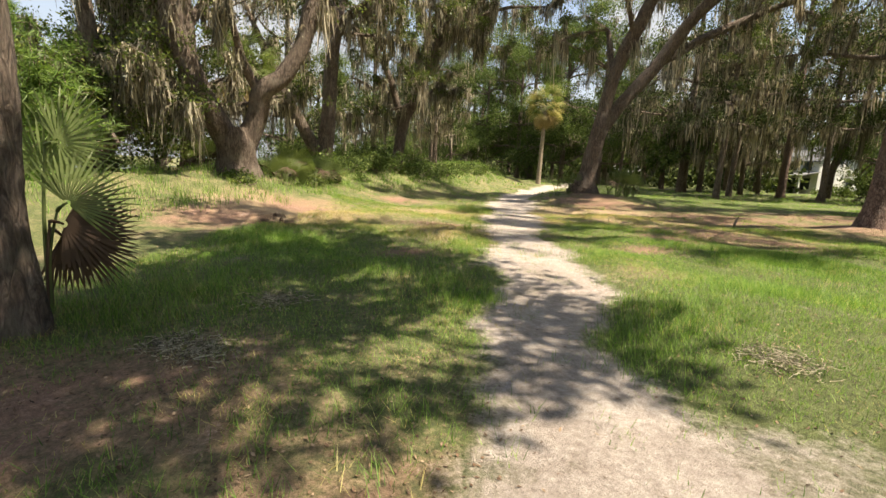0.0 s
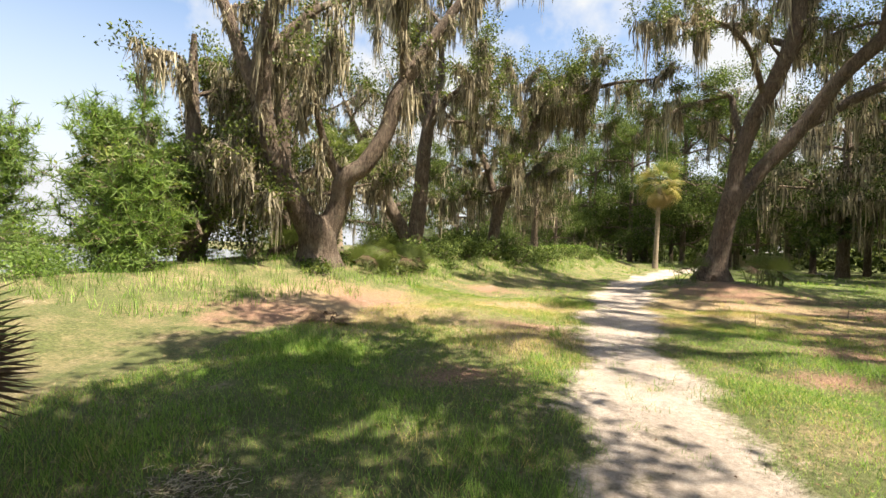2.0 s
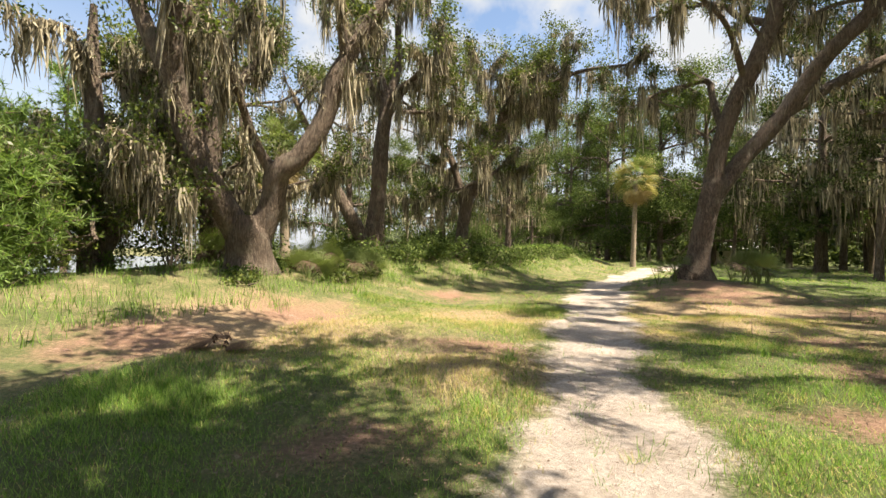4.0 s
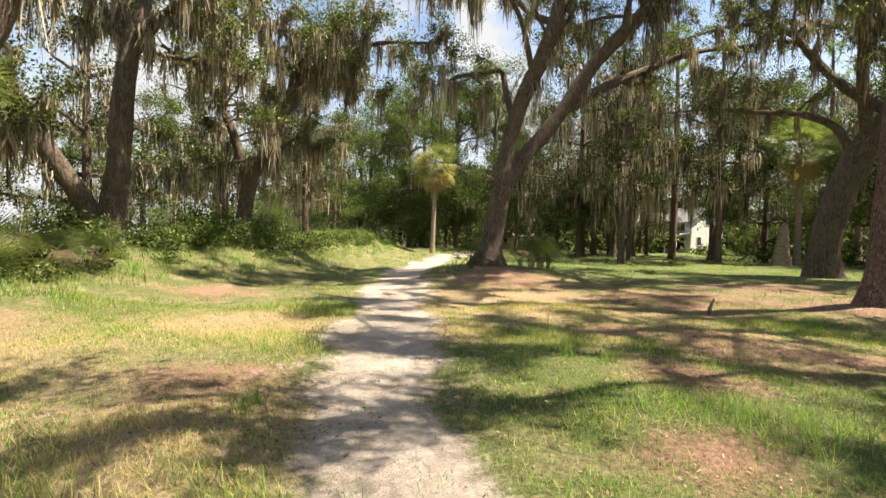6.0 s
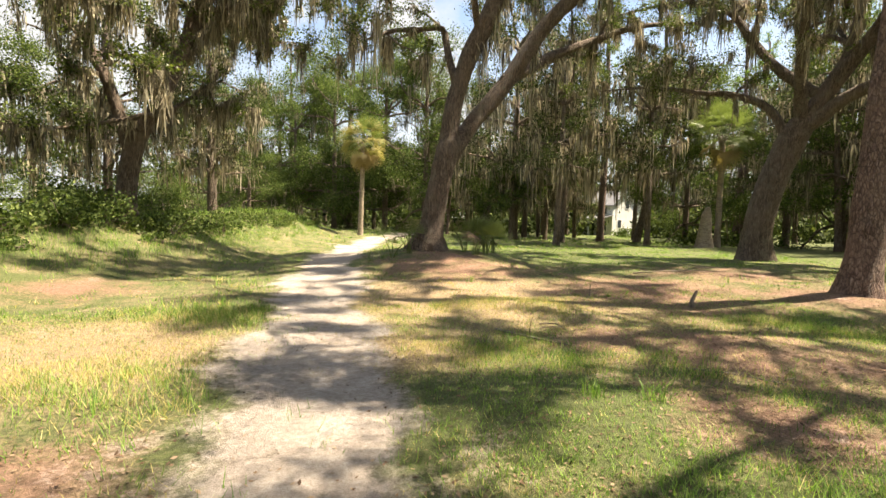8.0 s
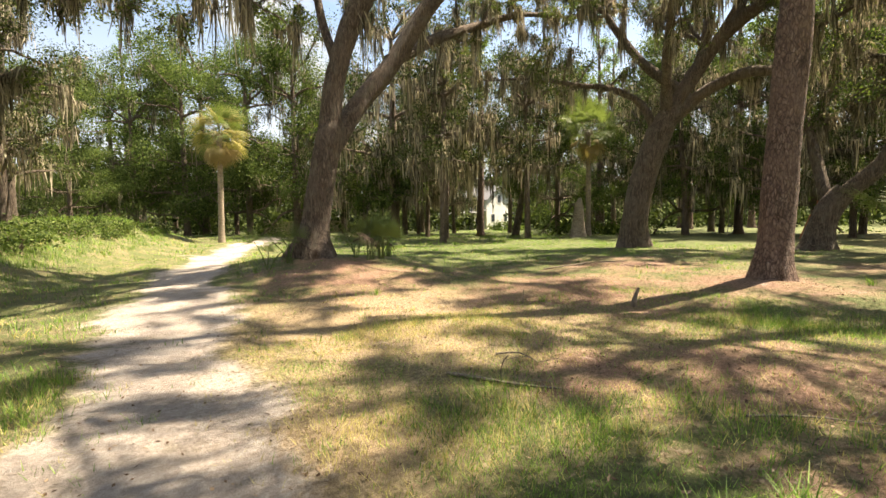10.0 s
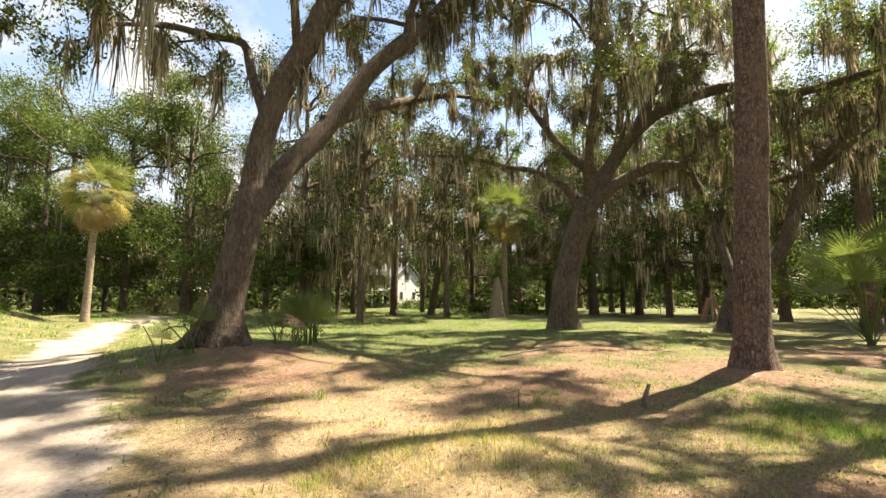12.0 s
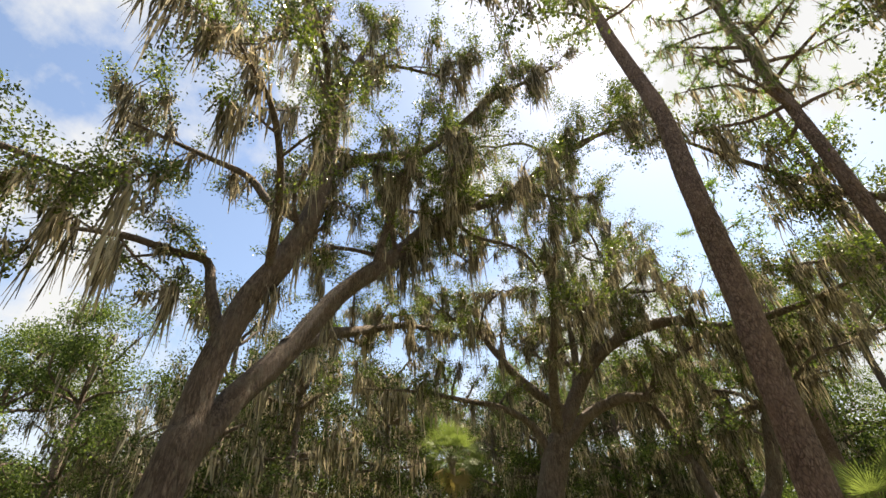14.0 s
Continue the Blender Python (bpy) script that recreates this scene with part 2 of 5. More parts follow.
def cover(x, y):
    """How sandy, littered and dry the ground is at each point."""
    p = np.abs(to_line(x, y, PATH) + 0.13 * np.sin(1.7 * y + 0.6 * x) + 0.08 * np.sin(4.3 * y + 2 * x) + 0.05 * np.sin(9.1 * y - 3 * x))
    half = (1 + 0.18 * np.sin(0.9 * y + 1)) * np.interp(y, [0, 4, 8, 13, 20, 27, 60], [0.9, 0.7, 0.7, 0.82, 0.98, 0.95, 1.0])
    sand = 1 - step(half * 0.55, half * 1.4, p)
    sand = np.maximum(sand, 0.75 * blob(x, y, (2.0, 2.2, 0.7), (1.9, 12.6, 1.0)))
    litter = 0.06 + 0.78 * blob(x, y, (11.0, 18.0, 3.6), (7.5, 23.0, 3.2), (14, 15.8, 2.4), (5.6, 11.6, 1.0), (4.2, 9.6, 0.7), (-2.0, 21.0, 1.5), (-2.4, 2.6, 1.5), (-0.4, 1.6, 0.9), (-4.5, 14.3, 1.7), (-5.5, 11, 1.6), (7.4, 13.2, 1.7), (6.2, 14.4, 1.1), (8.8, 11.8, 1.4), (0, 12.2, 1.0), (16, 20, 3), (19, 13, 3), (-0.6, 8.0, 0.8))
    dry = 0.55 * blob(x, y, (5, 17, 5), (8, 14, 5), (-3, 13, 4), (-0.5, 16, 3), (0.2, 10, 2), (3.2, 7, 1.2)) + 0.9 * blob(x, y, (6.5, 18.5, 2.6), (-4.5, 13, 2.2), (-0.3, 15.5, 1.4), (0.1, 11.0, 1.0), (3.2, 14.5, 0.9))
    dry = np.maximum(dry, 0.26) - 0.5 * np.maximum(blob(x, y, (3.6, 4.5, 2.4), (7.0, 8.6, 2.6), (4.2, 12.3, 1.0), (-1.5, 7.5, 1.8)), 0.7 * step(21, 26, y) * step(9, 13, x))
    return sand, litter, dry


# ---- mesh helpers ----
class Shape:
    """Gathers vertices and quads for one mesh."""

    def __init__(self):
        self.v, self.f, self.n = [], [], 0

    def add(self, v, f):
        self.v.append(np.asarray(v, float).reshape(-1, 3))
        self.f.append(np.asarray(f, int).reshape(-1, 4) + self.n)
        self.n += len(self.v[-1])

    def mesh(self, name, material, smooth=False):
        me = bpy.data.meshes.new(name)
        if self.v:
            me.from_pydata(np.concatenate(self.v), [], np.concatenate(self.f))
        me.materials.append(material)
        if smooth:
            me.polygons.foreach_set("use_smooth", np.ones(len(me.polygons), bool))
        me.update()
        return me


def part(name, shape, material, parent, label="", smooth=False):
    """Links a shape, or a ready mesh, as one mesh object under a thing or part."""
    me = shape if isinstance(shape, bpy.types.Mesh) else shape.mesh(name, material, smooth)
    ob = new(name, me)
    ob.parent = parent
    return tagged(ob, label)


def thing(name, x, y, label, category, z=None, group="", kind="", turn=0.0):
    ob = new(name)
    ob.empty_display_size = 0.2
    ob.matrix_world = pose(x, y, hz(x, y) - 0.02 if z is None else z, 0, 0, turn)
    return tagged(ob, label, category, group, kind)


def unit(v):
    return v / (np.linalg.norm(v, axis=-1, keepdims=True) + 1e-9)


def smooth_line(pts, radii, spacing=0.3):
    """A Catmull-Rom curve through the points, with its radii."""
    p, r = np.asarray(pts, float), np.asarray(radii, float)
    q = np.vstack([2 * p[0] - p[1], p, 2 * p[-1] - p[-2]])
    out, rad = [], []
    for i in range(len(p) - 1):
        a, b, c, d = q[i:i + 4]
        n = max(2, int(np.linalg.norm(c - b) / spacing))
        u = np.linspace(0, 1, n, endpoint=False)[:, None]
        out.append(0.5 * (2 * b + (c - a) * u + (2 * a - 5 * b + 4 * c - d) * u ** 2 + (3 * b - a - 3 * c + d) * u ** 3))
        rad.append(r[i] + (r[i + 1] - r[i]) * u[:, 0])
    return np.vstack(out + [p[-1:]]), np.concatenate(rad + [r[-1:]])


def tube(shape, pts, radii, sides=8, rough=0.0, flare=0.0, rng=None):
    """A tapered tube along a line; rough: uneven bark; flare: root spurs at the foot."""
    p, r = np.asarray(pts, float), np.asarray(radii, float)
    t = unit(np.gradient(p, axis=0))
    n = np.cross(t[0], (0.31, 0.95, 0.05))
    frames = []
    for ti in t:
        n = unit(n - ti * np.dot(n, ti))
        frames.append(n)
    a = np.array(frames)
    b = np.cross(t, a)
    ang = np.linspace(0, 2 * math.pi, sides, endpoint=False)
    rr = np.repeat(r[:, None], sides, 1)
    if rough and rng is not None:
        ph = rng.uniform(0, 6.3, 8)
        s = np.concatenate([[0], np.cumsum(np.linalg.norm(np.diff(p, axis=0), axis=1))])[:, None]
        rr = rr * (1 + rough * (np.sin(3 * ang + ph[0] + 0.7 * s) * 0.5 + np.sin(5 * ang + ph[1] - 1.1 * s) * 0.35 + np.sin(2 * ang + 2.3 * s + ph[2]) * 0.4 + np.sin(4 * ang - 3.7 * s + ph[3]) * 0.25 + rng.normal(0, 0.22, rr.shape)))
    if flare:
        up = np.clip((p[:, 2] - p[0, 2]) / 1.35, 0, 1)[:, None]
        spur = 0.55 + 0.45 * np.sin(5 * ang + 1.0) * np.sin(2 * ang + 0.4)
        rr = rr * (1 + flare * (1 - up) ** 2.2 * spur)
    v = p[:, None] + rr[..., None] * (np.cos(ang)[None, :, None] * a[:, None] + np.sin(ang)[None, :, None] * b[:, None])
    i, j = np.meshgrid(np.arange(len(p) - 1), np.arange(sides), indexing="ij")
    k = (j + 1) % sides
    shape.add(v, np.stack([i * sides + j, i * sides + k, (i + 1) * sides + k, (i + 1) * sides + j], -1))
    return v


def leaves(shape, centres, length, width, rng, droop=0.0):
    """A small pointed leaf at every centre, turned at random."""
    n = len(centres)
    a = unit(rng.normal(0, 1, (n, 3)) - np.array([0, 0, droop]))
    b = unit(np.cross(a, rng.normal(0, 1, (n, 3))))
    s = rng.uniform(0.65, 1.3, (n, 1))
    a, b = a * length * s * 0.5, b * width * s * 0.5
    v = np.stack([centres - a, centres + b, centres + a, centres - b], 1)
    shape.add(v, np.arange(4 * n).reshape(-1, 4))


def tufts(shape, tips, count, spread, length, width, rng, flat=0.65):
    """Clumps of leaves round twig tips."""
    tips = np.asarray(tips)
    c = np.repeat(tips, count, 0) + rng.normal(0, 1, (len(tips) * count, 3)) * np.array([spread, spread, spread * flat])
    leaves(shape, c, length, width, rng)


def hanging_moss(shape, anchors, strands, longest, rng, width=0.06, spread=0.1):
    """Ragged curtains of drooping strands under the anchors."""
    anchors = np.asarray(anchors)
    big = np.repeat(rng.beta(1.3, 2.2, len(anchors)) * longest + 0.15, strands)
    a = np.repeat(anchors, strands, 0)
    n = len(a)
    off = rng.normal(0, 1, (n, 3)) * np.array([spread, spread, 0.03])
    a = a + off
    length = big * (0.3 + 0.85 * np.exp(-(off[:, 0] ** 2 + off[:, 1] ** 2) / (1.6 * spread * spread))) * rng.uniform(0.6, 1.1, n)
    turn = rng.uniform(0, 2 * math.pi, n)
    side = np.stack([np.cos(turn), np.sin(turn), np.zeros(n)], -1)
    sway = rng.normal(0, 0.05, (n, 2))
    rows = []
    for u, w in ((0.0, 0.7), (0.5, 1.0), (1.0, 0.25)):
        c = a.copy()
        c[:, :2] += sway * u * 2 + rng.normal(0, 0.045, (n, 2)) * (0.3 + u)
        c[:, 2] -= length * u
        half = side * (width * w * rng.uniform(0.5, 1.3, n) * 0.5)[:, None]
        rows += [c - half, c + half]
    v = np.stack(rows, 1)
    base = (np.arange(n) * 6)[:, None, None]
    quad = np.array([[0, 1, 3, 2], [2, 3, 5, 4]])[None]
    shape.add(v, (base + quad).reshape(-1, 4))


def bough(rng, p, d, length, curl=0.22, lift=0.0, n=6):
    """A wandering line from p."""
    pts, d = [np.array(p, float)], unit(np.array(d, float))
    for _ in range(n):
        d = unit(d + rng.normal(0, curl, 3) + np.array([0, 0, lift]))
        pts.append(pts[-1] + d * length / n)
    return np.array(pts)


def clothe(rng, limbs, every, reach, twigs=5, skip=0.2, up=0.35, thick=0.08, lift=0.02):
    """Side branches and twigs on limbs: returns their wood, the twig tips and the points that moss hangs from."""
    wood, tips, anchors = Shape(), [], []
    for pts, rad in limbs:
        s = np.concatenate([[0], np.cumsum(np.linalg.norm(np.diff(pts, axis=0), axis=1))])
        tan = unit(np.gradient(pts, axis=0))
        at = skip * s[-1]
        while at < s[-1] - 0.01:
            at += every * rng.uniform(0.5, 1.5)
            i = min(int(np.searchsorted(s, at)), len(s) - 1)
            u = i / len(s)
            ang = rng.uniform(0, 2 * math.pi)
            d = 0.55 * tan[i] + np.array([math.cos(ang), math.sin(ang), up + rng.normal(0, 0.35)])
            length = rng.uniform(*reach) * (1 - 0.35 * u)
            line = bough(rng, pts[i], d, length, lift=lift)
            r0 = min(rad[i] * 0.5, thick)
            tube(wood, line, np.linspace(r0, 0.016, len(line)), 5)
            anchors += [line[k] + (line[k + 1] - line[k]) * rng.uniform() for k in range(1, len(line) - 1)]
            for _ in range(twigs):
                k = rng.integers(2, len(line))
                tw = bough(rng, line[k], unit(line[k] - line[k - 1]) + rng.normal(0, 0.8, 3) + np.array([0, 0, 0.25]), rng.uniform(0.5, 1.4), 0.3, 0.0, 2)
                tube(wood, tw, [0.018, 0.013, 0.006], 3)
                tips += [tw[-1], tw[-2]]
                anchors.append(tw[rng.integers(0, 2)])
    return wood, tips, anchors


def under(rng, limbs, gap, skip=0.25):
    """Points along the underside of limbs."""
    out = []
    for pts, rad in limbs:
        for i in range(int(len(pts) * skip), len(pts)):
            if rng.uniform() < gap:
                out.append(pts[i] + np.array([rng.normal(0, 0.5) * rad[i], rng.normal(0, 0.5) * rad[i], -0.6 * rad[i]]))
    return out


def limb_lines(base, lines):
    """Limbs from world points (x, y, z, radius) to lines about the tree's foot."""
    out = []
    for line in lines:
        q = np.array(line, float)
        out.append(smooth_line(q[:, :3] - np.asarray(base), q[:, 3]))
    return out


def crown_limbs(rng, p, n, length, rise, r):
    """Extra limbs that spread from a point."""
    out = []
    for k in range(n):
        ang = 2 * math.pi * (k + rng.uniform(0, 0.7)) / n
        line = bough(rng, p, (math.cos(ang), math.sin(ang), rise * rng.uniform(0.6, 1.4)), length * rng.uniform(0.7, 1.15), 0.2, -0.02, 7)
        out.append(smooth_line(line, np.linspace(r, 0.05, len(line))))
    return out


def live_oak(x, y, label, trunk, limbs, seed, extra=(), every=0.8, reach=(1.4, 3.4), leaf_n=48, leaf_size=(0.12, 0.06), leaf_mat=None, strands=30, longest=2.2, moss_every=0.5, moss_spread=0.11, flare=0.95, twigs=5, moss_width=0.05, moss_p=0.4, clump=0.19, z=None, up=0.35, skip=0.3):
    """A live oak: trunk and limbs along given lines, procedural branches, leaf clumps and moss."""
    rng = np.random.default_rng(seed)
    tree = thing("live_oak", x, y, label, "tree", z)
    base = np.array(tree.matrix_world.translation)
    tl = limb_lines(base, [trunk])[0]
    tl[0][0, 2] -= 0.25
    s = Shape()
    tube(s, tl[0], tl[1], 26, 0.06, flare, rng)
    part("trunk", s, OAK_BARK, tree, smooth=True)
    ll = limb_lines(base, limbs)
    for pts, rad in ll:
        s = Shape()
        tube(s, pts, rad, 14, 0.07, 0, rng)
        part("limb", s, OAK_BARK, tree, smooth=True)
    more = []
    for p, n, length, rise, r in extra:
        more += crown_limbs(rng, np.asarray(p, float) - base, n, length, rise, r)
    for pts, rad in more:
        s = Shape()
        tube(s, pts, rad, 8, 0.06, 0, rng)
        part("limb", s, OAK_BARK, tree, smooth=True)
    wood, tips, anchors = clothe(rng, ll + more, every, reach, twigs, skip, up)
    tagged(part("branchwork", wood, OAK_BARK, tree), kind="stuff")
    s = Shape()
    tufts(s, tips, leaf_n, clump, *leaf_size, rng)
    tagged(part("crown", s, leaf_mat or OAK_LEAF, tree, "small dark green oak leaves in loose clumps"), kind="stuff")
    anchors = [a for a in anchors if rng.uniform() < moss_every] + under(rng, ll + more, moss_p)
    anchors = [a for a in anchors if a[2] > 2.2]
    s = Shape()
    hanging_moss(s, anchors, strands, longest, rng, moss_width, moss_spread)
    tagged(part("spanish_moss", s, MOSS, tree, "grey-green hanging Spanish moss"), kind="stuff")
    return tree


def fan(rng, leaflets=26, size=0.95, petiole=0.9, arc=115, droop=0.35, shut=0.0, blade=0.95):
    """A palm fan: a stalk along +x and split leaflets round its end."""
    s = Shape()
    stalk = np.array([(petiole * u, 0, 0.06 * math.sin(3.1 * u)) for u in np.linspace(0, 1, 5)])
    tube(s, stalk, np.linspace(0.022, 0.012, 5), 4)
    hub = stalk[-1]
    lines, faces = [], []
    for k in range(leaflets + 1):
        ang = radians(-arc + 2 * arc * k / leaflets) * (1 - shut)
        lines.append(hub + 0.05 * size * np.array([math.cos(ang), math.sin(ang), 0.0]))
    for k in range(leaflets):
        ang = radians(-arc + 2 * arc * (k + 0.5) / leaflets) * (1 - shut)
        d = np.array([math.cos(ang), math.sin(ang), 0.0])
        side = np.array([-d[1], d[0], 0.0])
        L = size * (0.72 + 0.28 * math.cos(ang * 0.75)) * rng.uniform(0.9, 1.08)
        w = size * radians(2 * arc / leaflets) * 0.5
        fold = 0.012 * (1 if k % 2 else -1)
        n = len(lines)
        for u, ww in ((0.45, blade), (0.75, 0.58 * blade), (1.0, 0.05)):
            c = hub + d * L * u + np.array([0, 0, fold - droop * L * max(0, u - 0.35) ** 2 * rng.uniform(0.6, 1.5)])
            lines += [c - side * w * 0.5 * ww, c + side * w * 0.5 * ww]
        faces += [[k, k + 1, n + 1, n], [n, n + 1, n + 3, n + 2], [n + 2, n + 3, n + 5, n + 4]]
    s.add(lines, faces)
    return s


def cabbage_palm(x, y, top, label, seed, r=0.2, fronds=34, dry=12, size=1.0, boots=0, z=None, gold=0):
    rng = np.random.default_rng(seed)
    palm = thing("cabbage_palm", x, y, label, "palm tree", z)
    s = Shape()
    line = np.array([(0.12 * math.sin(2 * u + seed), 0.1 * math.sin(1.3 * u + 2 * seed), top * u) for u in np.linspace(0, 1, 40)])
    line[0, 2] -= 0.2
    tube(s, line, r * (1 + 0.35 * np.exp(-np.linspace(0, 1, 40) * 12)) * (1 - 0.12 * np.linspace(0, 1, 40)), 14, 0.04, 0, rng)
    part("trunk", s, PALM_BARK, palm, smooth=True)
    for k in range(boots):
        ang, zz = 2.4 * k, top - 0.15 - 0.06 * k
        d = np.array([math.cos(ang), math.sin(ang), 0])
        s = Shape()
        tube(s, np.array([0, 0, zz - 0.1]) + np.array([d * r * 0.8, d * (r + 0.08) + (0, 0, 0.18), d * (r + 0.14) + (0, 0, 0.38)]), (0.07, 0.05, 0.03), 5)
        part("leaf_base", s, PALM_BARK, palm)
    green = [fan(rng, 26, 0.95 * size, 0.95 * size, 84, 0.8, 0.0, 0.66).mesh("frond", FROND) for _ in range(4)]
    tan = [fan(rng, 22, 0.9 * size, 0.85 * size, 95, 1.0, 0.15).mesh("dry_frond", FROND_DRY) for _ in range(2)]
    green += [fan(rng, 26, 0.95 * size, 0.95 * size, 84, 0.9, 0.0, 0.66).mesh("frond", FROND_GOLD) for _ in range(gold)]
    for k in range(fronds + dry):
        u = k / (fronds + dry)
        pitch = 75 - 108 * (k / fronds) if k < fronds else -40 - 40 * rng.uniform()
        ob = part("frond", green[rng.integers(len(green))] if k < fronds else tan[k % 2], None, palm, "" if k < fronds else "dry yellow-brown drooping frond")
        ob.matrix_local = Matrix.Translation((line[-1][0], line[-1][1], top - 0.25 * u)) @ pose(0, 0, 0, 0, -pitch + rng.normal(0, 6), 137.5 * k + rng.normal(0, 10)) @ pose(0, 0, 0, rng.normal(0, 26), 0, 0) @ Matrix.Scale(rng.uniform(0.78, 1.15), 4)
    return palm


def palmetto(x, y, label, seed, stems=9, size=0.6, dead=0, z=None, stalk=0.6, name="saw_palmetto", lift=(25, 75)):
    rng = np.random.default_rng(seed)
    bush = thing(name, x, y, label, "palmetto", z)
    for k in range(stems + dead):
        gone = k >= stems
        s = fan(rng, 30, size * rng.uniform(0.8, 1.15), stalk * rng.uniform(0.7, 1.2), 100, 0.3 if not gone else 1.2, 0.1 if not gone else 0.3, 0.6)
        ob = part("frond", s, FROND_DEAD if gone else FROND, bush, "withered brown fan" if gone else "")
        pitch = rng.uniform(*lift) if not gone else rng.uniform(-30, 5)
        ob.matrix_local = Matrix.Translation((rng.normal(0, 0.06), rng.normal(0, 0.06), 0.05 if not gone else stalk * 0.9)) @ pose(0, 0, 0, 0, -pitch, 137.5 * k + rng.normal(0, 15)) @ pose(0, 0, 0, rng.normal(0, 25), 0, 0)
    return bush


def needles(shape, tips, count, length, rng, width=0.012):
    """Star-like tufts of needles."""
    tips = np.repeat(np.asarray(tips), count, 0)
    n = len(tips)
    d = unit(rng.normal(0, 1, (n, 3)) + np.array([0, 0, 0.25]))
    side = unit(np.cross(d, rng.normal(0, 1, (n, 3)))) * width
    L = (length * rng.uniform(0.7, 1.2, n))[:, None]
    v = np.stack([tips - side * 0.5, tips + side * 0.5, tips + d * L + side * 0.15, tips + d * L - side * 0.15], 1)
    shape.add(v, np.arange(4 * n).reshape(-1, 4))


def pine(x, y, label, line, seed, crown_from, branches=26, reach=(2, 4.5), tuft=26, needle=0.22, z=None, sides=22, moss=0, width=0.016, rough=0.05, flare=0.55, name="pine_tree"):
    rng = np.random.default_rng(seed)
    tree = thing(name, x, y, label, "tree", z)
    base = np.array(tree.matrix_world.translation)
    pts, rad = limb_lines(base, [line])[0]
    pts[0, 2] -= 0.2
    s = Shape()
    tube(s, pts, rad, sides, rough, flare, rng)
    part("trunk", s, PINE_BARK, tree, smooth=True)
    wood, tips, hang = Shape(), [], []
    zs = pts[:, 2]
    for k in range(branches):
        zz = crown_from + (zs[-1] - crown_from) * (k + rng.uniform()) / branches
        i = min(int(np.searchsorted(zs, zz)), len(zs) - 1)
        ang = 2.4 * k
        u = (zz - crown_from) / max(zs[-1] - crown_from, 0.1)
        b = bough(rng, pts[i], (math.cos(ang), math.sin(ang), 0.25 + 0.5 * u), rng.uniform(*reach) * (1 - 0.6 * u), 0.16, 0.03)
        tube(wood, b, np.linspace(min(0.07, rad[i] * 0.5), 0.012, len(b)), 5)
        for q in range(7):
            j = rng.integers(2, len(b))
            tw = bough(rng, b[j], unit(b[j] - b[j - 1]) + rng.normal(0, 0.7, 3), rng.uniform(0.3, 0.9), 0.2, 0.05, 2)
            tube(wood, tw, (0.014, 0.01, 0.006), 3)
            tips += list(tw)
        hang += list(b[2:])
    tagged(part("branchwork", wood, PINE_BARK, tree), kind="stuff")
    s = Shape()
    needles(s, tips, tuft, needle, rng, width)
    tagged(part("crown", s, PINE_NEEDLE, tree, "tufts of long green needles"), kind="stuff")
    if moss:
        s = Shape()
        hanging_moss(s, hang, moss, 1.6, rng)
        tagged(part("spanish_moss", s, MOSS, tree, "grey-green hanging Spanish moss"), kind="stuff")
    return tree


def shrub(x, y, label, seed, size=(1.2, 1.2, 1.2), count=70, leaf_n=26, leaf_size=(0.12, 0.06), material=None, z=None, low=0.15, name="shrub"):
    rng = np.random.default_rng(seed)
    bush = thing(name, x, y, label, "shrub", z)
    wood, tips = Shape(), []
    for k in range(max(8, count // 6)):
        ang = rng.uniform(0, 6.3)
        b = bough(rng, (rng.normal(0, 0.08), rng.normal(0, 0.08), -0.05), (math.cos(ang) * 0.8, math.sin(ang) * 0.8, 1.0), size[2] * rng.uniform(0.5, 1.0), 0.25, 0.02)
        b[:, :2] *= np.array(size[:2]) / size[2]
        tube(wood, b, np.linspace(0.03, 0.006, len(b)), 4)
    tagged(part("branchwork", wood, DEAD_WOOD, bush), kind="stuff")
    q = unit(rng.normal(0, 1, (count, 3))) * rng.uniform(0.35, 1.0, (count, 1)) ** 0.5
    q[:, 2] = np.abs(q[:, 2])
    tips = q * (np.array(size) * np.array([1, 1, 1 - low])) * (0.75 + 0.3 * np.sin(4 * np.arctan2(q[:, 1], q[:, 0]) + seed))[:, None] + np.array([0, 0, low * size[2]])
    s = Shape()
    tufts(s, tips, leaf_n, 0.17 * max(size), *leaf_size, rng)
    tagged(part("foliage", s, material or BRIGHT_LEAF, bush), kind="stuff")
    return bush


# ---- ground, path and river ----
def axis(fine_lo, fine_hi, fine, far):
    mid = np.arange(fine_lo, fine_hi, fine)
    grow = np.geomspace(fine, far, 46).cumsum()
    grow = grow[grow < 1500]
    return np.concatenate([fine_lo - grow[::-1], mid, mid[-1] + grow])


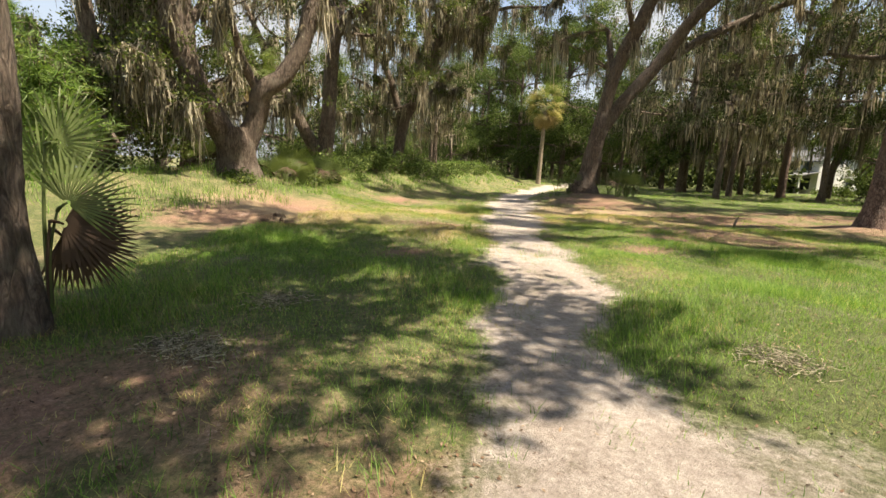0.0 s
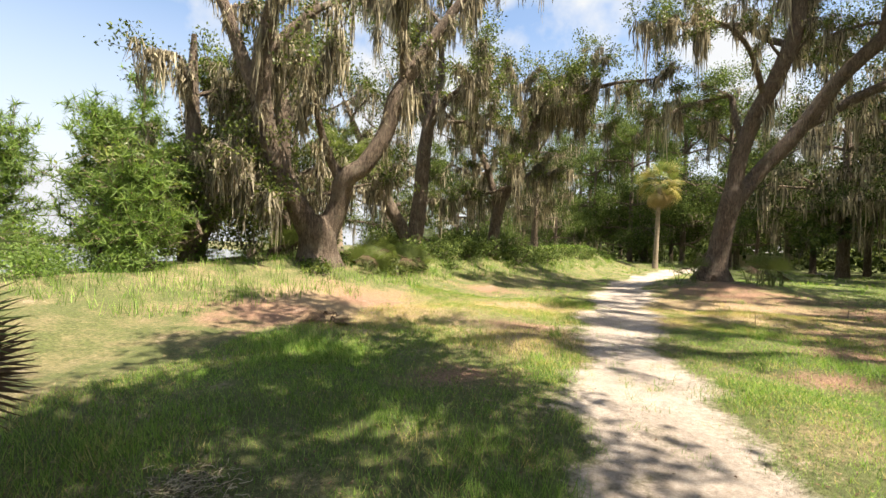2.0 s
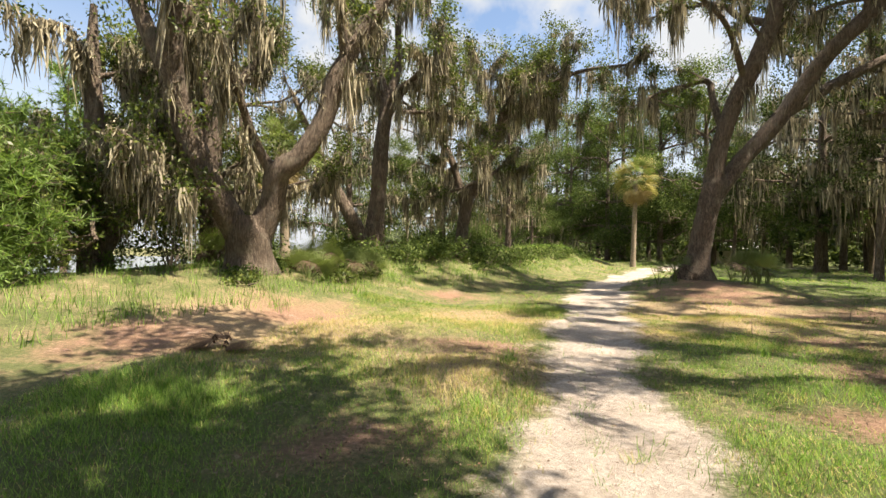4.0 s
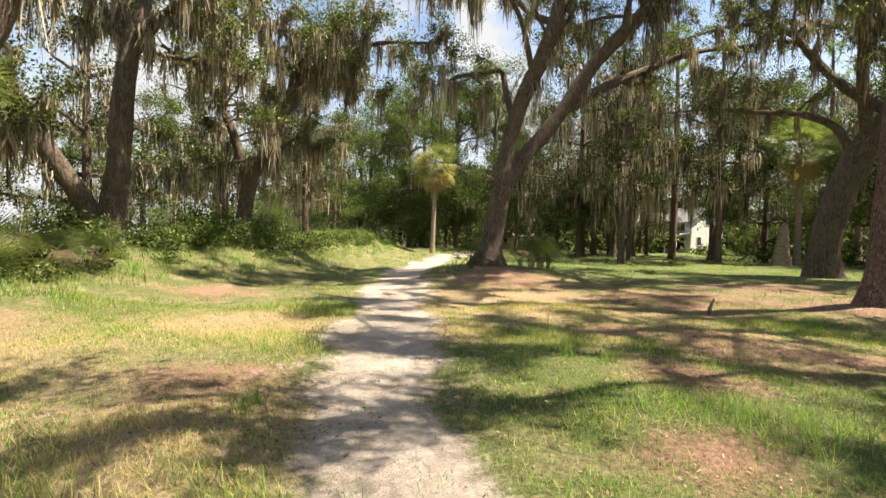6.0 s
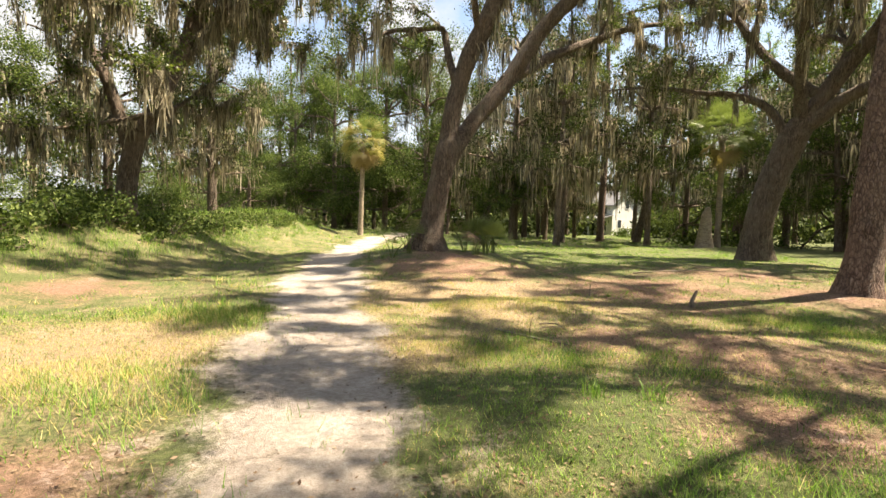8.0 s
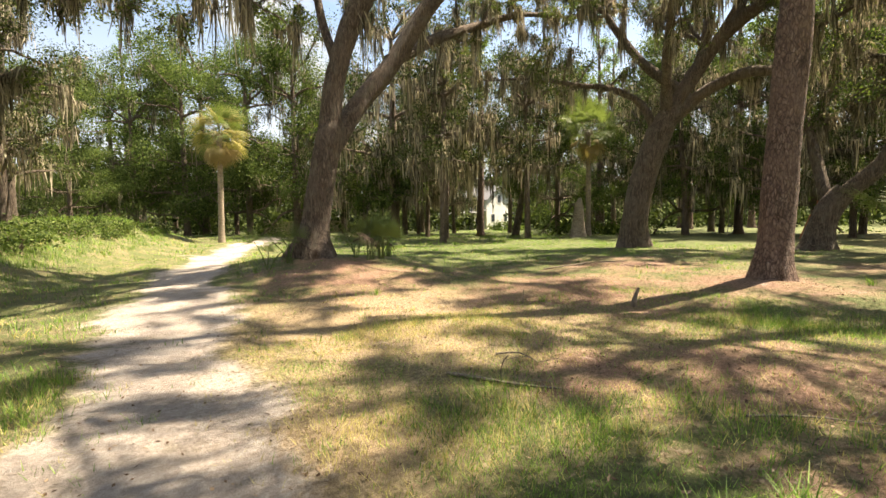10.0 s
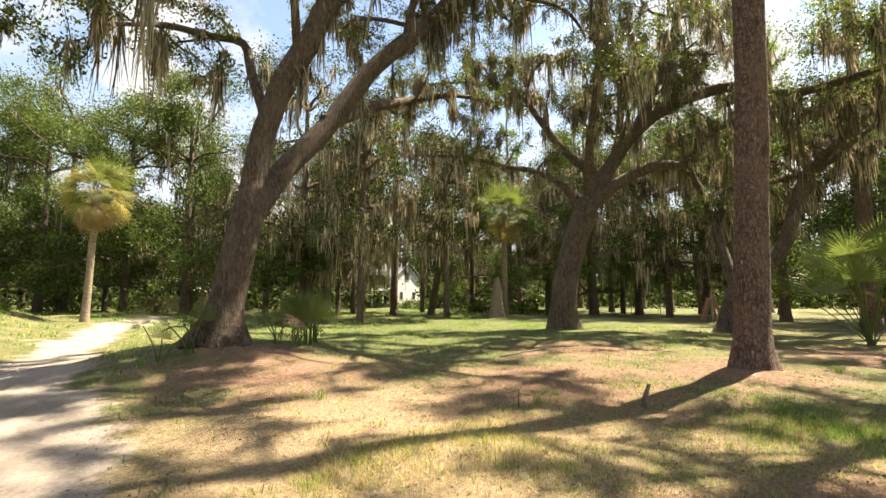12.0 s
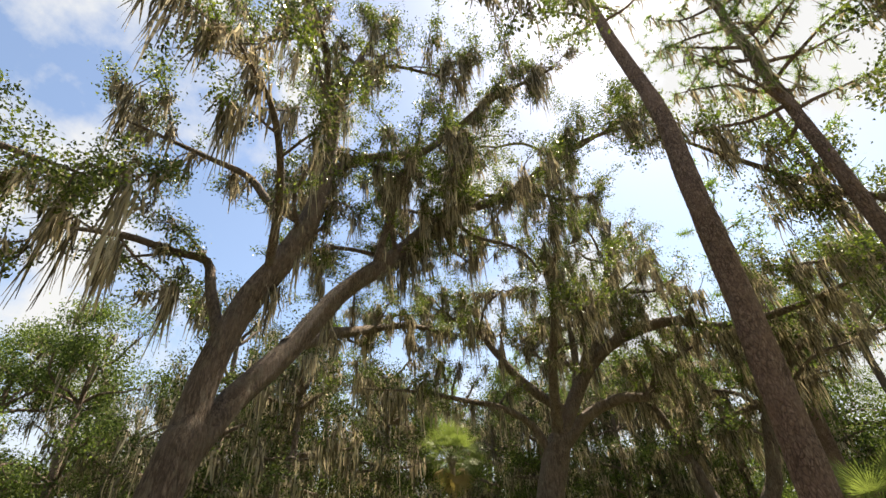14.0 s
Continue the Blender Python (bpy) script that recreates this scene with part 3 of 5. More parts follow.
def sheet(name, keep=None, lift=0.0):
    gx, gy = axis(-8, 17, 0.2, 400), axis(-1, 29, 0.2, 400)
    x, y = np.meshgrid(gx, gy, indexing="ij")
    z = height(x, y) + lift
    n = len(gy)
    i, j = np.meshgrid(np.arange(len(gx) - 1), np.arange(n - 1), indexing="ij")
    f = np.stack([i * n + j, (i + 1) * n + j, (i + 1) * n + j + 1, i * n + j + 1], -1).reshape(-1, 4)
    v = np.stack([x, y, z], -1).reshape(-1, 3)
    cov = [c.reshape(-1) for c in cover(v[:, 0], v[:, 1])]
    if keep is not None:
        ok = keep(v, cov)
        f = f[ok[f].all(1)]
        used = np.unique(f)
        back = np.zeros(len(v), int)
        back[used] = np.arange(len(used))
        v, f, cov = v[used], back[f], [c[used] for c in cov]
    me = bpy.data.meshes.new(name)
    me.from_pydata(v, [], f)
    for key, c in zip(("sand", "litter", "dry"), cov):
        me.attributes.new(key, "FLOAT", "POINT").data.foreach_set("value", c.astype(np.float32))
    me.polygons.foreach_set("use_smooth", np.ones(len(f), bool))
    me.materials.append(GROUND)
    return new(name, me)


tagged(sheet("ground"), "uneven sandy ground with patchy green and straw-coloured grass", "ground", kind="structure")
tagged(sheet("path", lambda v, c: (c[0] > 0.2) & (v[:, 1] < 66) & (v[:, 1] > -8), 0.004), "pale worn sandy footpath curving through the grass", "path", kind="structure")

s = Shape()
s.add([(-1400, -1400, -0.75), (-18, -1400, -0.75), (-18, 1400, -0.75), (-1400, 1400, -0.75)], [[0, 1, 2, 3]])
tagged(new("water", s.mesh("water", WATER)), "calm pale river beyond the wooded bank", "river", kind="structure")

# ---- the great oak beside the path ----
B = (7.9, 26.0)
live_oak(*B, "huge leaning live oak with forked trunk, hung with Spanish moss", [(7.65, 26.0, 0.72, 0.48), (7.75, 25.9, 1.6, 0.43), (7.95, 25.7, 3.2, 0.41), (8.2, 25.7, 4.3, 0.45), (8.35, 25.7, 4.9, 0.3)], [
    [(8.2, 25.75, 4.3, 0.37), (8.45, 25.7, 6.1, 0.32), (8.95, 25.5, 7.9, 0.34), (9.5, 25.1, 9.3, 0.33), (10.1, 24.8, 11.3, 0.3), (10.1, 24.5, 13.3, 0.27), (9.9, 24.0, 15.5, 0.2), (10.2, 23.4, 18.0, 0.12), (10.6, 22.8, 20, 0.05)],
    [(8.3, 25.75, 4.1, 0.36), (9.4, 26.1, 5.5, 0.33), (10.7, 25.9, 7.1, 0.32), (12.1, 25.4, 9.4, 0.3), (14.0, 24.7, 11.5, 0.3), (16.3, 23.6, 14.4, 0.25), (18.2, 21.4, 15.7, 0.2), (19.0, 19.6, 17.2, 0.15), (19.6, 17.5, 18.2, 0.1), (19.8, 15.2, 18.0, 0.05)],
    [(10.6, 25.9, 7.2, 0.25), (11.8, 26.4, 7.9, 0.24), (13.8, 27.2, 9.1, 0.22), (16.0, 27.9, 10.2, 0.19), (19.0, 27.6, 11.4, 0.13), (22, 27, 11.8, 0.06)],
    [(8.6, 25.7, 6.4, 0.16), (8.45, 26.5, 8.2, 0.14), (8.3, 26.8, 9.2, 0.12), (7.3, 26.8, 9.0, 0.1), (6.1, 26.4, 8.6, 0.08), (4.7, 25.7, 7.7, 0.03)],
    [(9.9, 25.1, 10.8, 0.16), (9.2, 25.9, 11.5, 0.13), (8.6, 26.3, 12.3, 0.11), (7.4, 26.8, 12.5, 0.08), (5.2, 26.8, 12.0, 0.03)],
    [(10.1, 24.7, 12.6, 0.2), (11.6, 24.2, 14.3, 0.17), (13.0, 22.9, 14.9, 0.15), (14.0, 21.7, 16.4, 0.13), (14.4, 20.0, 17.5, 0.1), (14.2, 17.4, 17.2, 0.05)],
    [(9.9, 24.3, 14.5, 0.14), (8.4, 23.2, 15.8, 0.11), (6.6, 22.4, 16.0, 0.08), (4.6, 21.6, 15.2, 0.03)],
    [(9.2, 25.3, 8.6, 0.13), (8.0, 23.8, 10.2, 0.1), (6.6, 22.6, 10.8, 0.07), (5.0, 21.6, 10.4, 0.03)],
    [(13.2, 25.0, 10.6, 0.14), (13.2, 24.2, 13, 0.11), (12.8, 23.0, 15.0, 0.06)],
], 11, flare=1.5, moss_every=0.36, moss_p=0.2, skip=0.32, longest=2.6, leaf_n=84, leaf_size=(0.088, 0.048), clump=0.155, extra=[((14.0, 24.7, 11.5), 4, 4.0, 0.5, 0.1), ((18.2, 21.4, 15.7), 4, 4.0, 0.2, 0.09), ((16.2, 23.7, 14.2), 4, 4.6, 0.3, 0.1), ((10.1, 24.5, 13.3), 2, 4.5, 0.4, 0.1), ((10.1, 23.5, 17.6), 3, 4.2, 0.3, 0.07), ((19.2, 19.0, 17.4), 3, 4.0, 0.3, 0.07)], every=0.62, reach=(1.3, 3.2))

# ---- the second oak on the lawn ----
live_oak(24.1, 24.5, "thick-trunked live oak with wide crooked limbs on the lawn", [(24.0, 24.6, 0.1, 0.72), (23.9, 24.5, 1.6, 0.62), (24.0, 24.1, 3.6, 0.58), (24.3, 23.6, 5.4, 0.6), (24.6, 23.2, 6.5, 0.5)], [
    [(24.5, 23.3, 6.2, 0.38), (25.3, 22.2, 8.5, 0.34), (25.6, 21.1, 9.9, 0.31), (25.9, 19.6, 10.8, 0.28), (25.9, 17.2, 11.0, 0.24), (25.4, 15.1, 9.9, 0.2), (24.2, 12.5, 9.6, 0.13), (22.7, 10.3, 9.6, 0.05)],
    [(24.6, 23.0, 6.3, 0.34), (25.4, 22.0, 7.4, 0.28), (26.0, 20.4, 8.0, 0.24), (26.2, 19.1, 7.9, 0.2), (26.3, 18.4, 9.0, 0.15), (26.4, 16.4, 9.8, 0.05)],
    [(24.9, 22.8, 7.6, 0.26), (24.4, 24.4, 9.2, 0.22), (23.9, 25.5, 10.9, 0.18), (23.5, 26.4, 12.4, 0.15), (22.5, 28.3, 13.5, 0.1), (19.9, 31.0, 13.3, 0.04)],
    [(24.3, 23.6, 5.6, 0.22), (23.9, 24.3, 7.2, 0.18), (22.9, 25.4, 8.0, 0.15), (21.9, 26.3, 8.2, 0.12), (20.6, 28.3, 8.8, 0.08), (18.4, 29.6, 8.7, 0.03)],
    [(25.2, 22.3, 8.2, 0.2), (25.7, 22.0, 10.4, 0.18), (26.4, 22.2, 13.2, 0.14), (27.0, 22.9, 16.5, 0.09), (27.6, 24.0, 19, 0.04)],
    [(25.7, 20.9, 10.0, 0.2), (26.5, 20.4, 12.3, 0.17), (26.6, 19.4, 15.1, 0.13), (26.6, 18.4, 18, 0.06)],
    [(24.6, 23.3, 6.4, 0.28), (23.2, 22.6, 8.6, 0.22), (21.9, 21.7, 10.4, 0.17), (20.4, 20.9, 11.6, 0.1), (18.6, 20.0, 12.2, 0.04)],
], 12, moss_every=0.36, moss_p=0.2, skip=0.3, longest=2.2, leaf_n=50, leaf_size=(0.1, 0.055), extra=[((25.5, 21.8, 9.3), 5, 5.0, 0.8, 0.12), ((26.5, 20.3, 12.4), 5, 5.0, 0.6, 0.1), ((26.6, 19.2, 15.4), 4, 4.5, 0.4, 0.08), ((23.6, 26.2, 12.2), 4, 4.0, 0.6, 0.08)], every=0.8, reach=(1.4, 3.2), flare=0.5)

# ---- the tall pine ----
pine(14.1, 15.3, "tall straight pine with scaly reddish-grey bark", [(14.0, 15.35, 0.1, 0.4), (14.1, 15.3, 1.0, 0.35), (14.15, 15.2, 3.2, 0.33), (14.25, 15.0, 7.0, 0.31), (14.3, 14.9, 10.2, 0.29), (14.4, 14.8, 13.1, 0.26), (14.45, 15.2, 18.0, 0.21), (14.5, 15.4, 26, 0.07)], 21, 17.5, 22, (2.0, 3.8), 22, 0.2, moss=6)

pine(15.2, 11.7, "second tall pine with bare lower trunk, hung with moss", [(15.25, 11.65, 0.0, 0.26), (15.2, 11.7, 1.2, 0.21), (15.2, 11.7, 8.0, 0.18), (15.1, 11.8, 15.0, 0.14), (15.0, 11.8, 21.0, 0.05)], 22, 11.0, 40, (2.0, 4.2), 28, 0.2, moss=8)

# ---- oaks on the bank ----
live_oak(-7.7, 17.1, "old live oak on the bank, low broad trunk forked wide", [(-7.6, 17.2, 1.0, 0.72), (-7.55, 17.1, 1.5, 0.62), (-7.5, 17.0, 2.1, 0.66), (-7.5, 17.0, 2.6, 0.5)], [
    [(-7.7, 17.0, 1.9, 0.46), (-8.0, 16.5, 2.8, 0.38), (-8.3, 16.1, 3.8, 0.34), (-8.7, 15.6, 5.3, 0.32), (-8.6, 15.1, 6.8, 0.3), (-8.2, 14.8, 8.2, 0.26), (-7.4, 14.4, 10.2, 0.18), (-6.5, 13.6, 12.2, 0.06)],
    [(-8.6, 15.3, 6.0, 0.24), (-9.2, 15.0, 7.4, 0.22), (-9.7, 14.6, 9.1, 0.17), (-10.6, 14.2, 11, 0.06)],
    [(-7.3, 17.1, 2.0, 0.44), (-6.8, 17.1, 3.0, 0.36), (-6.5, 16.9, 3.9, 0.36), (-5.9, 17.0, 4.3, 0.3), (-5.2, 17.2, 5.5, 0.29), (-4.9, 17.2, 6.6, 0.27), (-4.4, 17.4, 7.6, 0.24), (-3.6, 17.7, 9.0, 0.19), (-2.4, 18, 10.6, 0.12), (-0.8, 18.3, 11.6, 0.05)],
    [(-6.6, 16.9, 3.8, 0.2), (-6.9, 16.4, 4.6, 0.14), (-6.9, 15.4, 6.0, 0.08), (-6.6, 14.4, 6.6, 0.03)],
    [(-4.6, 17.3, 7.2, 0.16), (-4.4, 16.4, 8.6, 0.12), (-3.6, 15.4, 9.8, 0.05)],
    [(-8.5, 15.0, 7.4, 0.16), (-7.4, 16.0, 9.2, 0.12), (-6.2, 17.4, 10.4, 0.05)],
], 13, moss_every=0.6, moss_p=0.45, leaf_n=34, every=1.15, reach=(1.1, 2.6), flare=0.45)

live_oak(-9.9, 18.4, "moss-shrouded live oak behind the bank", [(-9.9, 18.5, 1.0, 0.4), (-9.9, 18.4, 3.2, 0.34), (-9.9, 18.4, 6.4, 0.3), (-10.1, 18.2, 8.7, 0.22), (-10.4, 18, 11, 0.08)], [
    [(-9.9, 18.4, 5, 0.2), (-11, 17.6, 6.6, 0.14), (-12.2, 17.0, 7.6, 0.05)], [(-9.9, 18.4, 6.2, 0.2), (-9.2, 19.4, 8, 0.14), (-8.4, 20.2, 9.4, 0.05)]],
    14, extra=[((-9.9, 18.4, 3.4), 6, 3.2, 0.35, 0.1), ((-9.9, 18.4, 6.4), 2, 2.6, 0.2, 0.08)], every=0.75, reach=(0.9, 2.0))

live_oak(-6.4, 24.7, "twin-stemmed live oak on the bank draped in moss", [(-6.5, 24.6, 1.3, 0.48), (-6.3, 24.6, 2.2, 0.4), (-6.15, 24.7, 4.0, 0.36), (-6.0, 24.7, 6.4, 0.33), (-5.7, 24.7, 8.5, 0.3)], [
    [(-6.5, 24.6, 1.6, 0.34), (-7.3, 24.2, 3.2, 0.3), (-8.1, 23.8, 4.8, 0.26), (-8.7, 23.5, 6.3, 0.2), (-9.6, 23, 8.6, 0.07)],
    [(-5.7, 24.7, 8.4, 0.22), (-6.3, 24.6, 10.1, 0.19), (-6.7, 24.5, 11.8, 0.15), (-7.6, 24, 13.6, 0.05)],
    [(-5.7, 24.7, 8.4, 0.2), (-5.3, 25.0, 10.2, 0.17), (-5.3, 24.9, 12.1, 0.14), (-4.6, 24.4, 14.2, 0.05)],
    [(-5.9, 24.7, 7.4, 0.15), (-4.4, 24.0, 9, 0.11), (-2.6, 23.0, 9.8, 0.04)],
], 15, extra=[((-5.8, 24.7, 8.2), 4, 3.6, 0.5, 0.12)], every=0.6, reach=(1.2, 2.8), flare=0.4)

live_oak(-2.9, 29.3, "leaning live oak at the foot of the bank, thick with moss", [(-3.1, 29.3, 1.2, 0.4), (-2.9, 29.3, 3.1, 0.32), (-2.6, 29.3, 4.6, 0.32)], [
    [(-2.7, 29.3, 4.2, 0.27), (-1.7, 29.5, 6.3, 0.25), (-1.1, 29.8, 8.1, 0.22), (-0.7, 29.8, 9.8, 0.18), (0.5, 29.8, 11.4, 0.12), (2.1, 29.8, 12.3, 0.05)],
    [(-0.8, 29.8, 9.1, 0.15), (1.0, 29.3, 10.0, 0.13), (2.9, 28.6, 10.6, 0.1), (5.0, 27.7, 10.5, 0.04)],
    [(-2.8, 29.2, 3.9, 0.22), (-3.5, 29.1, 6.4, 0.19), (-4.5, 28.8, 8.2, 0.15), (-6.1, 28.5, 9.6, 0.06)],
    [(-0.9, 29.8, 8.7, 0.14), (0.2, 31.6, 10.0, 0.1), (1.6, 33.6, 10.3, 0.04)],
], 16, extra=[((-0.8, 29.8, 9.3), 7, 4.2, 0.4, 0.1), ((-1.9, 29.3, 5.2), 4, 3.5, 0.4, 0.1)], every=0.68, reach=(1.2, 2.8), flare=0.4)

live_oak(-11.4, 15.6, "dense dark live oak with moss down to the ground", [(-11.4, 15.6, 0.8, 0.36), (-11.3, 15.5, 3.2, 0.3), (-11.4, 15.4, 6.5, 0.2), (-11.4, 15.4, 8.5, 0.08)], [
    [(-11.4, 15.5, 1.0, 0.2), (-10.6, 15.9, 3.0, 0.16), (-10.0, 16.2, 5.4, 0.12), (-9.6, 16.4, 7.6, 0.05)]],
    18, moss_every=0.9, leaf_n=26, extra=[((-11.3, 15.5, 2.6), 6, 2.6, 0.25, 0.08), ((-11.4, 15.4, 4.4), 6, 2.8, 0.3, 0.09), ((-11.4, 15.4, 6.4), 2, 2.0, 0.3, 0.08)], every=0.55, reach=(0.8, 1.7))

# ---- the crooked oak behind the pine ----
live_oak(27.2, 17.7, "crooked leaning live oak at the lawn's edge", [(27.0, 17.9, 0, 0.55), (27.1, 17.6, 1.6, 0.5), (27.2, 17.0, 2.6, 0.4)], [
    [(27.1, 17.2, 2.2, 0.34), (27.2, 15.8, 3.7, 0.3), (27.2, 15.2, 5.4, 0.26), (27.3, 14.7, 6.8, 0.22), (27.3, 13.2, 8.4, 0.16), (27.0, 11.4, 10, 0.06)],
    [(27.2, 15.4, 4.6, 0.18), (28.2, 14.6, 6.6, 0.14), (29.2, 13.6, 8.4, 0.05)],
    [(27.1, 17.5, 1.6, 0.26), (27.6, 18.2, 4.2, 0.22), (28, 19, 7, 0.15), (28.6, 20, 9.6, 0.05)],
], 17, extra=[((27.3, 14.7, 6.8), 5, 4.0, 0.4, 0.12)], every=0.8, reach=(1.2, 3.0), leaf_n=30, leaf_mat=BRIGHT_LEAF, moss_every=0.6)

# ---- palms ----
cabbage_palm(9.3, 47.5, 7.6, "cabbage palm with yellowing fan crown by the path", 31, 0.2, 44, 18, 1.22, boots=8, gold=4)
cabbage_palm(34.3, 34.8, 8.6, "tall cabbage palm with shaggy green crown on the lawn", 32, 0.22, 48, 10, 1.4, boots=10)
cabbage_palm(-9.2, 21.8, 4.2, "shaded cabbage palm behind the bank oaks", 33, 0.18, 26, 10, 1.0)
palmetto(22.4, 13.3, "big fan palm clump standing in the shade", 34, 20, 1.25, 2, stalk=2.7, name="fan_palm", lift=(38, 82))


# ---- the trunk and fans at the start ----
def shaggy_palm(x, y):
    rng = np.random.default_rng(35)
    palm = thing("cabbage_palm", x, y, "old cabbage palm with rough grey trunk in shade", "palm tree")
    s = Shape()
    line, rad = smooth_line([(0, 0, -0.2), (0.02, 0, 1), (0.0, 0.05, 3), (-0.1, 0.1, 6.2)], (0.3, 0.25, 0.24, 0.22), 0.12)
    tube(s, line, rad, 20, 0.12, 0.3, rng)
    part("trunk", s, OAK_BARK, palm, smooth=True)
    crown = fan(rng, 24, 1.2, 1.2, 112, 0.5).mesh("frond", FROND)
    for k in range(26):
        ob = part("frond", crown, None, palm)
        ob.matrix_local = Matrix.Translation((-0.1, 0.1, 6.1)) @ pose(0, 0, 0, 0, -75 + 4 * k, 137.5 * k)
    return palm


shaggy_palm(-3.72, 3.75)


def start_fans(x, y):
    """The young palm beside the trunk: green fans above withered ones, each on its stalk."""
    rng = np.random.default_rng(36)
    bush = thing("young_palm", x, y, "young fan palm with green and withered brown fans", "palm")
    right, face = Vector((0.76, 0.65, 0)), Vector((0.65, -0.76, 0.12)).normalized()
    for hub, ang, size, mat, droop, shut in (((0.12, 0.05, 1.02), 42, 0.62, FROND, 0.3, 0.1), ((0.02, 0.1, 1.62), 20, 0.6, FROND, 0.3, 0.0), ((0.08, 0, 0.92), -18, 0.66, FROND_DEAD, 0.5, 0.25), ((0.02, 0.08, 0.84), -45, 0.62, FROND_DEAD, 0.6, 0.3), ((-0.1, 0.2, 1.3), 95, 0.6, FROND, 0.3, 0.0), ((0.1, 0.12, 0.8), -30, 0.6, FROND_DEAD, 0.5, 0.3)):
        dead = mat is FROND_DEAD
        axis_x = (right * math.cos(radians(ang)) + Vector((0, 0, 1)) * math.sin(radians(ang))).normalized()
        tip_n = (face + Vector(rng.normal(0, 0.18, 3))).normalized()
        axis_y = tip_n.cross(axis_x).normalized()
        tip_n = axis_x.cross(axis_y)
        ob = part("frond", fan(rng, 28, size, 0.1, 105, droop, shut, 0.62 if not dead else 0.8), mat, bush, "withered brown fan" if dead else "")
        m = Matrix((axis_x, axis_y, tip_n)).transposed().to_4x4()
        ob.matrix_local = Matrix.Translation(hub) @ m
        s = Shape()
        line, rad = smooth_line([(0, 0, 0), (0.3 * hub[0], 0.3 * hub[1], 0.6 * hub[2]), hub], (0.025, 0.016, 0.01), 0.15)
        tube(s, line, rad, 5)
        part("stalk", s, FROND_DEAD if dead else FROND, bush)
    return bush


start_fans(-3.75, 4.3)

# ---- palmettos and plants round the great oak ----
for k, (x, y, n, size) in enumerate(((9.0, 24.7, 8, 0.5), (9.6, 25.0, 9, 0.55), (10.2, 25.6, 7, 0.5), (8.7, 25.1, 6, 0.5), (5.9, 24.9, 4, 0.4), (6.6, 25.3, 6, 0.45))):
    palmetto(x, y, "green saw palmetto on tall stalks at the oak's foot", 40 + k, n - 1, size * 1.1, 1, stalk=0.5 + 0.07 * k if k > 3 else 1.0 - 0.12 * k, lift=(48, 85))
for k, (x, y, h) in enumerate(((-6.2, 18.2, 0.7), (-5.6, 19.4, 0.6), (-8.9, 17.6, 0.8), (-5.0, 20.6, 0.6), (-6.6, 19.6, 0.8))):
    palmetto(x, y, "dark green palmetto in the bank's undergrowth", 50 + k, 9, h, 2, stalk=0.6)


# ---- oaks off to the sides of the walk ----
live_oak(-0.6, -6.4, "large live oak shading the start of the path", [(-0.6, -6.4, 0, 0.5), (-0.5, -6.2, 2, 0.43), (-0.2, -5.6, 4.6, 0.42)], [
    [(-0.2, -5.6, 4.4, 0.26), (0.8, -3.6, 7.0, 0.16), (2.0, -1.2, 8.6, 0.1), (3.1, 0.8, 9.0, 0.07), (3.7, 2.8, 9.4, 0.06), (5.3, 4.2, 9.8, 0.03)],
    [(-0.2, -5.6, 4.4, 0.26), (0.0, -2.4, 7.6, 0.16), (0.9, 0.4, 9.0, 0.1), (1.5, 3.0, 9.4, 0.07), (1.9, 5.6, 9.8, 0.05), (3.6, 7.4, 10.0, 0.03)],
    [(1.5, 3.0, 9.4, 0.07), (1.0, 5.6, 9.6, 0.06), (1.6, 8.3, 10.0, 0.05), (2.8, 10.0, 10.2, 0.03)],
    [(-0.2, -5.6, 4.5, 0.22), (-1.0, -2.4, 7.6, 0.12), (-0.4, 1.2, 8.8, 0.04)],
    [(2.0, -1.2, 8.6, 0.07), (1.6, 1.4, 9.0, 0.05), (2.6, 4.4, 9.4, 0.04), (3.9, 5.9, 9.7, 0.02)],
    [(3.7, 2.8, 9.4, 0.04), (5.0, 2.2, 9.6, 0.03), (6.1, 2.7, 9.7, 0.02)],
    [(2.8, 10.0, 10.2, 0.04), (1.3, 10.9, 10.3, 0.03), (-0.3, 10.4, 10.1, 0.02)],
    [(1.9, 5.6, 9.8, 0.05), (3.4, 6.2, 10.0, 0.04), (4.7, 6.3, 10.2, 0.02)],
    [(0.9, 0.4, 9.0, 0.06), (2.2, 1.0, 9.2, 0.04), (2.9, 2.2, 9.4, 0.02)],
], 61, extra=[((-0.2, -5.6, 4.8), 5, 3.8, 0.8, 0.12)], every=0.5, reach=(0.7, 1.6), leaf_n=32, leaf_size=(0.2, 0.12), clump=0.25, strands=6)

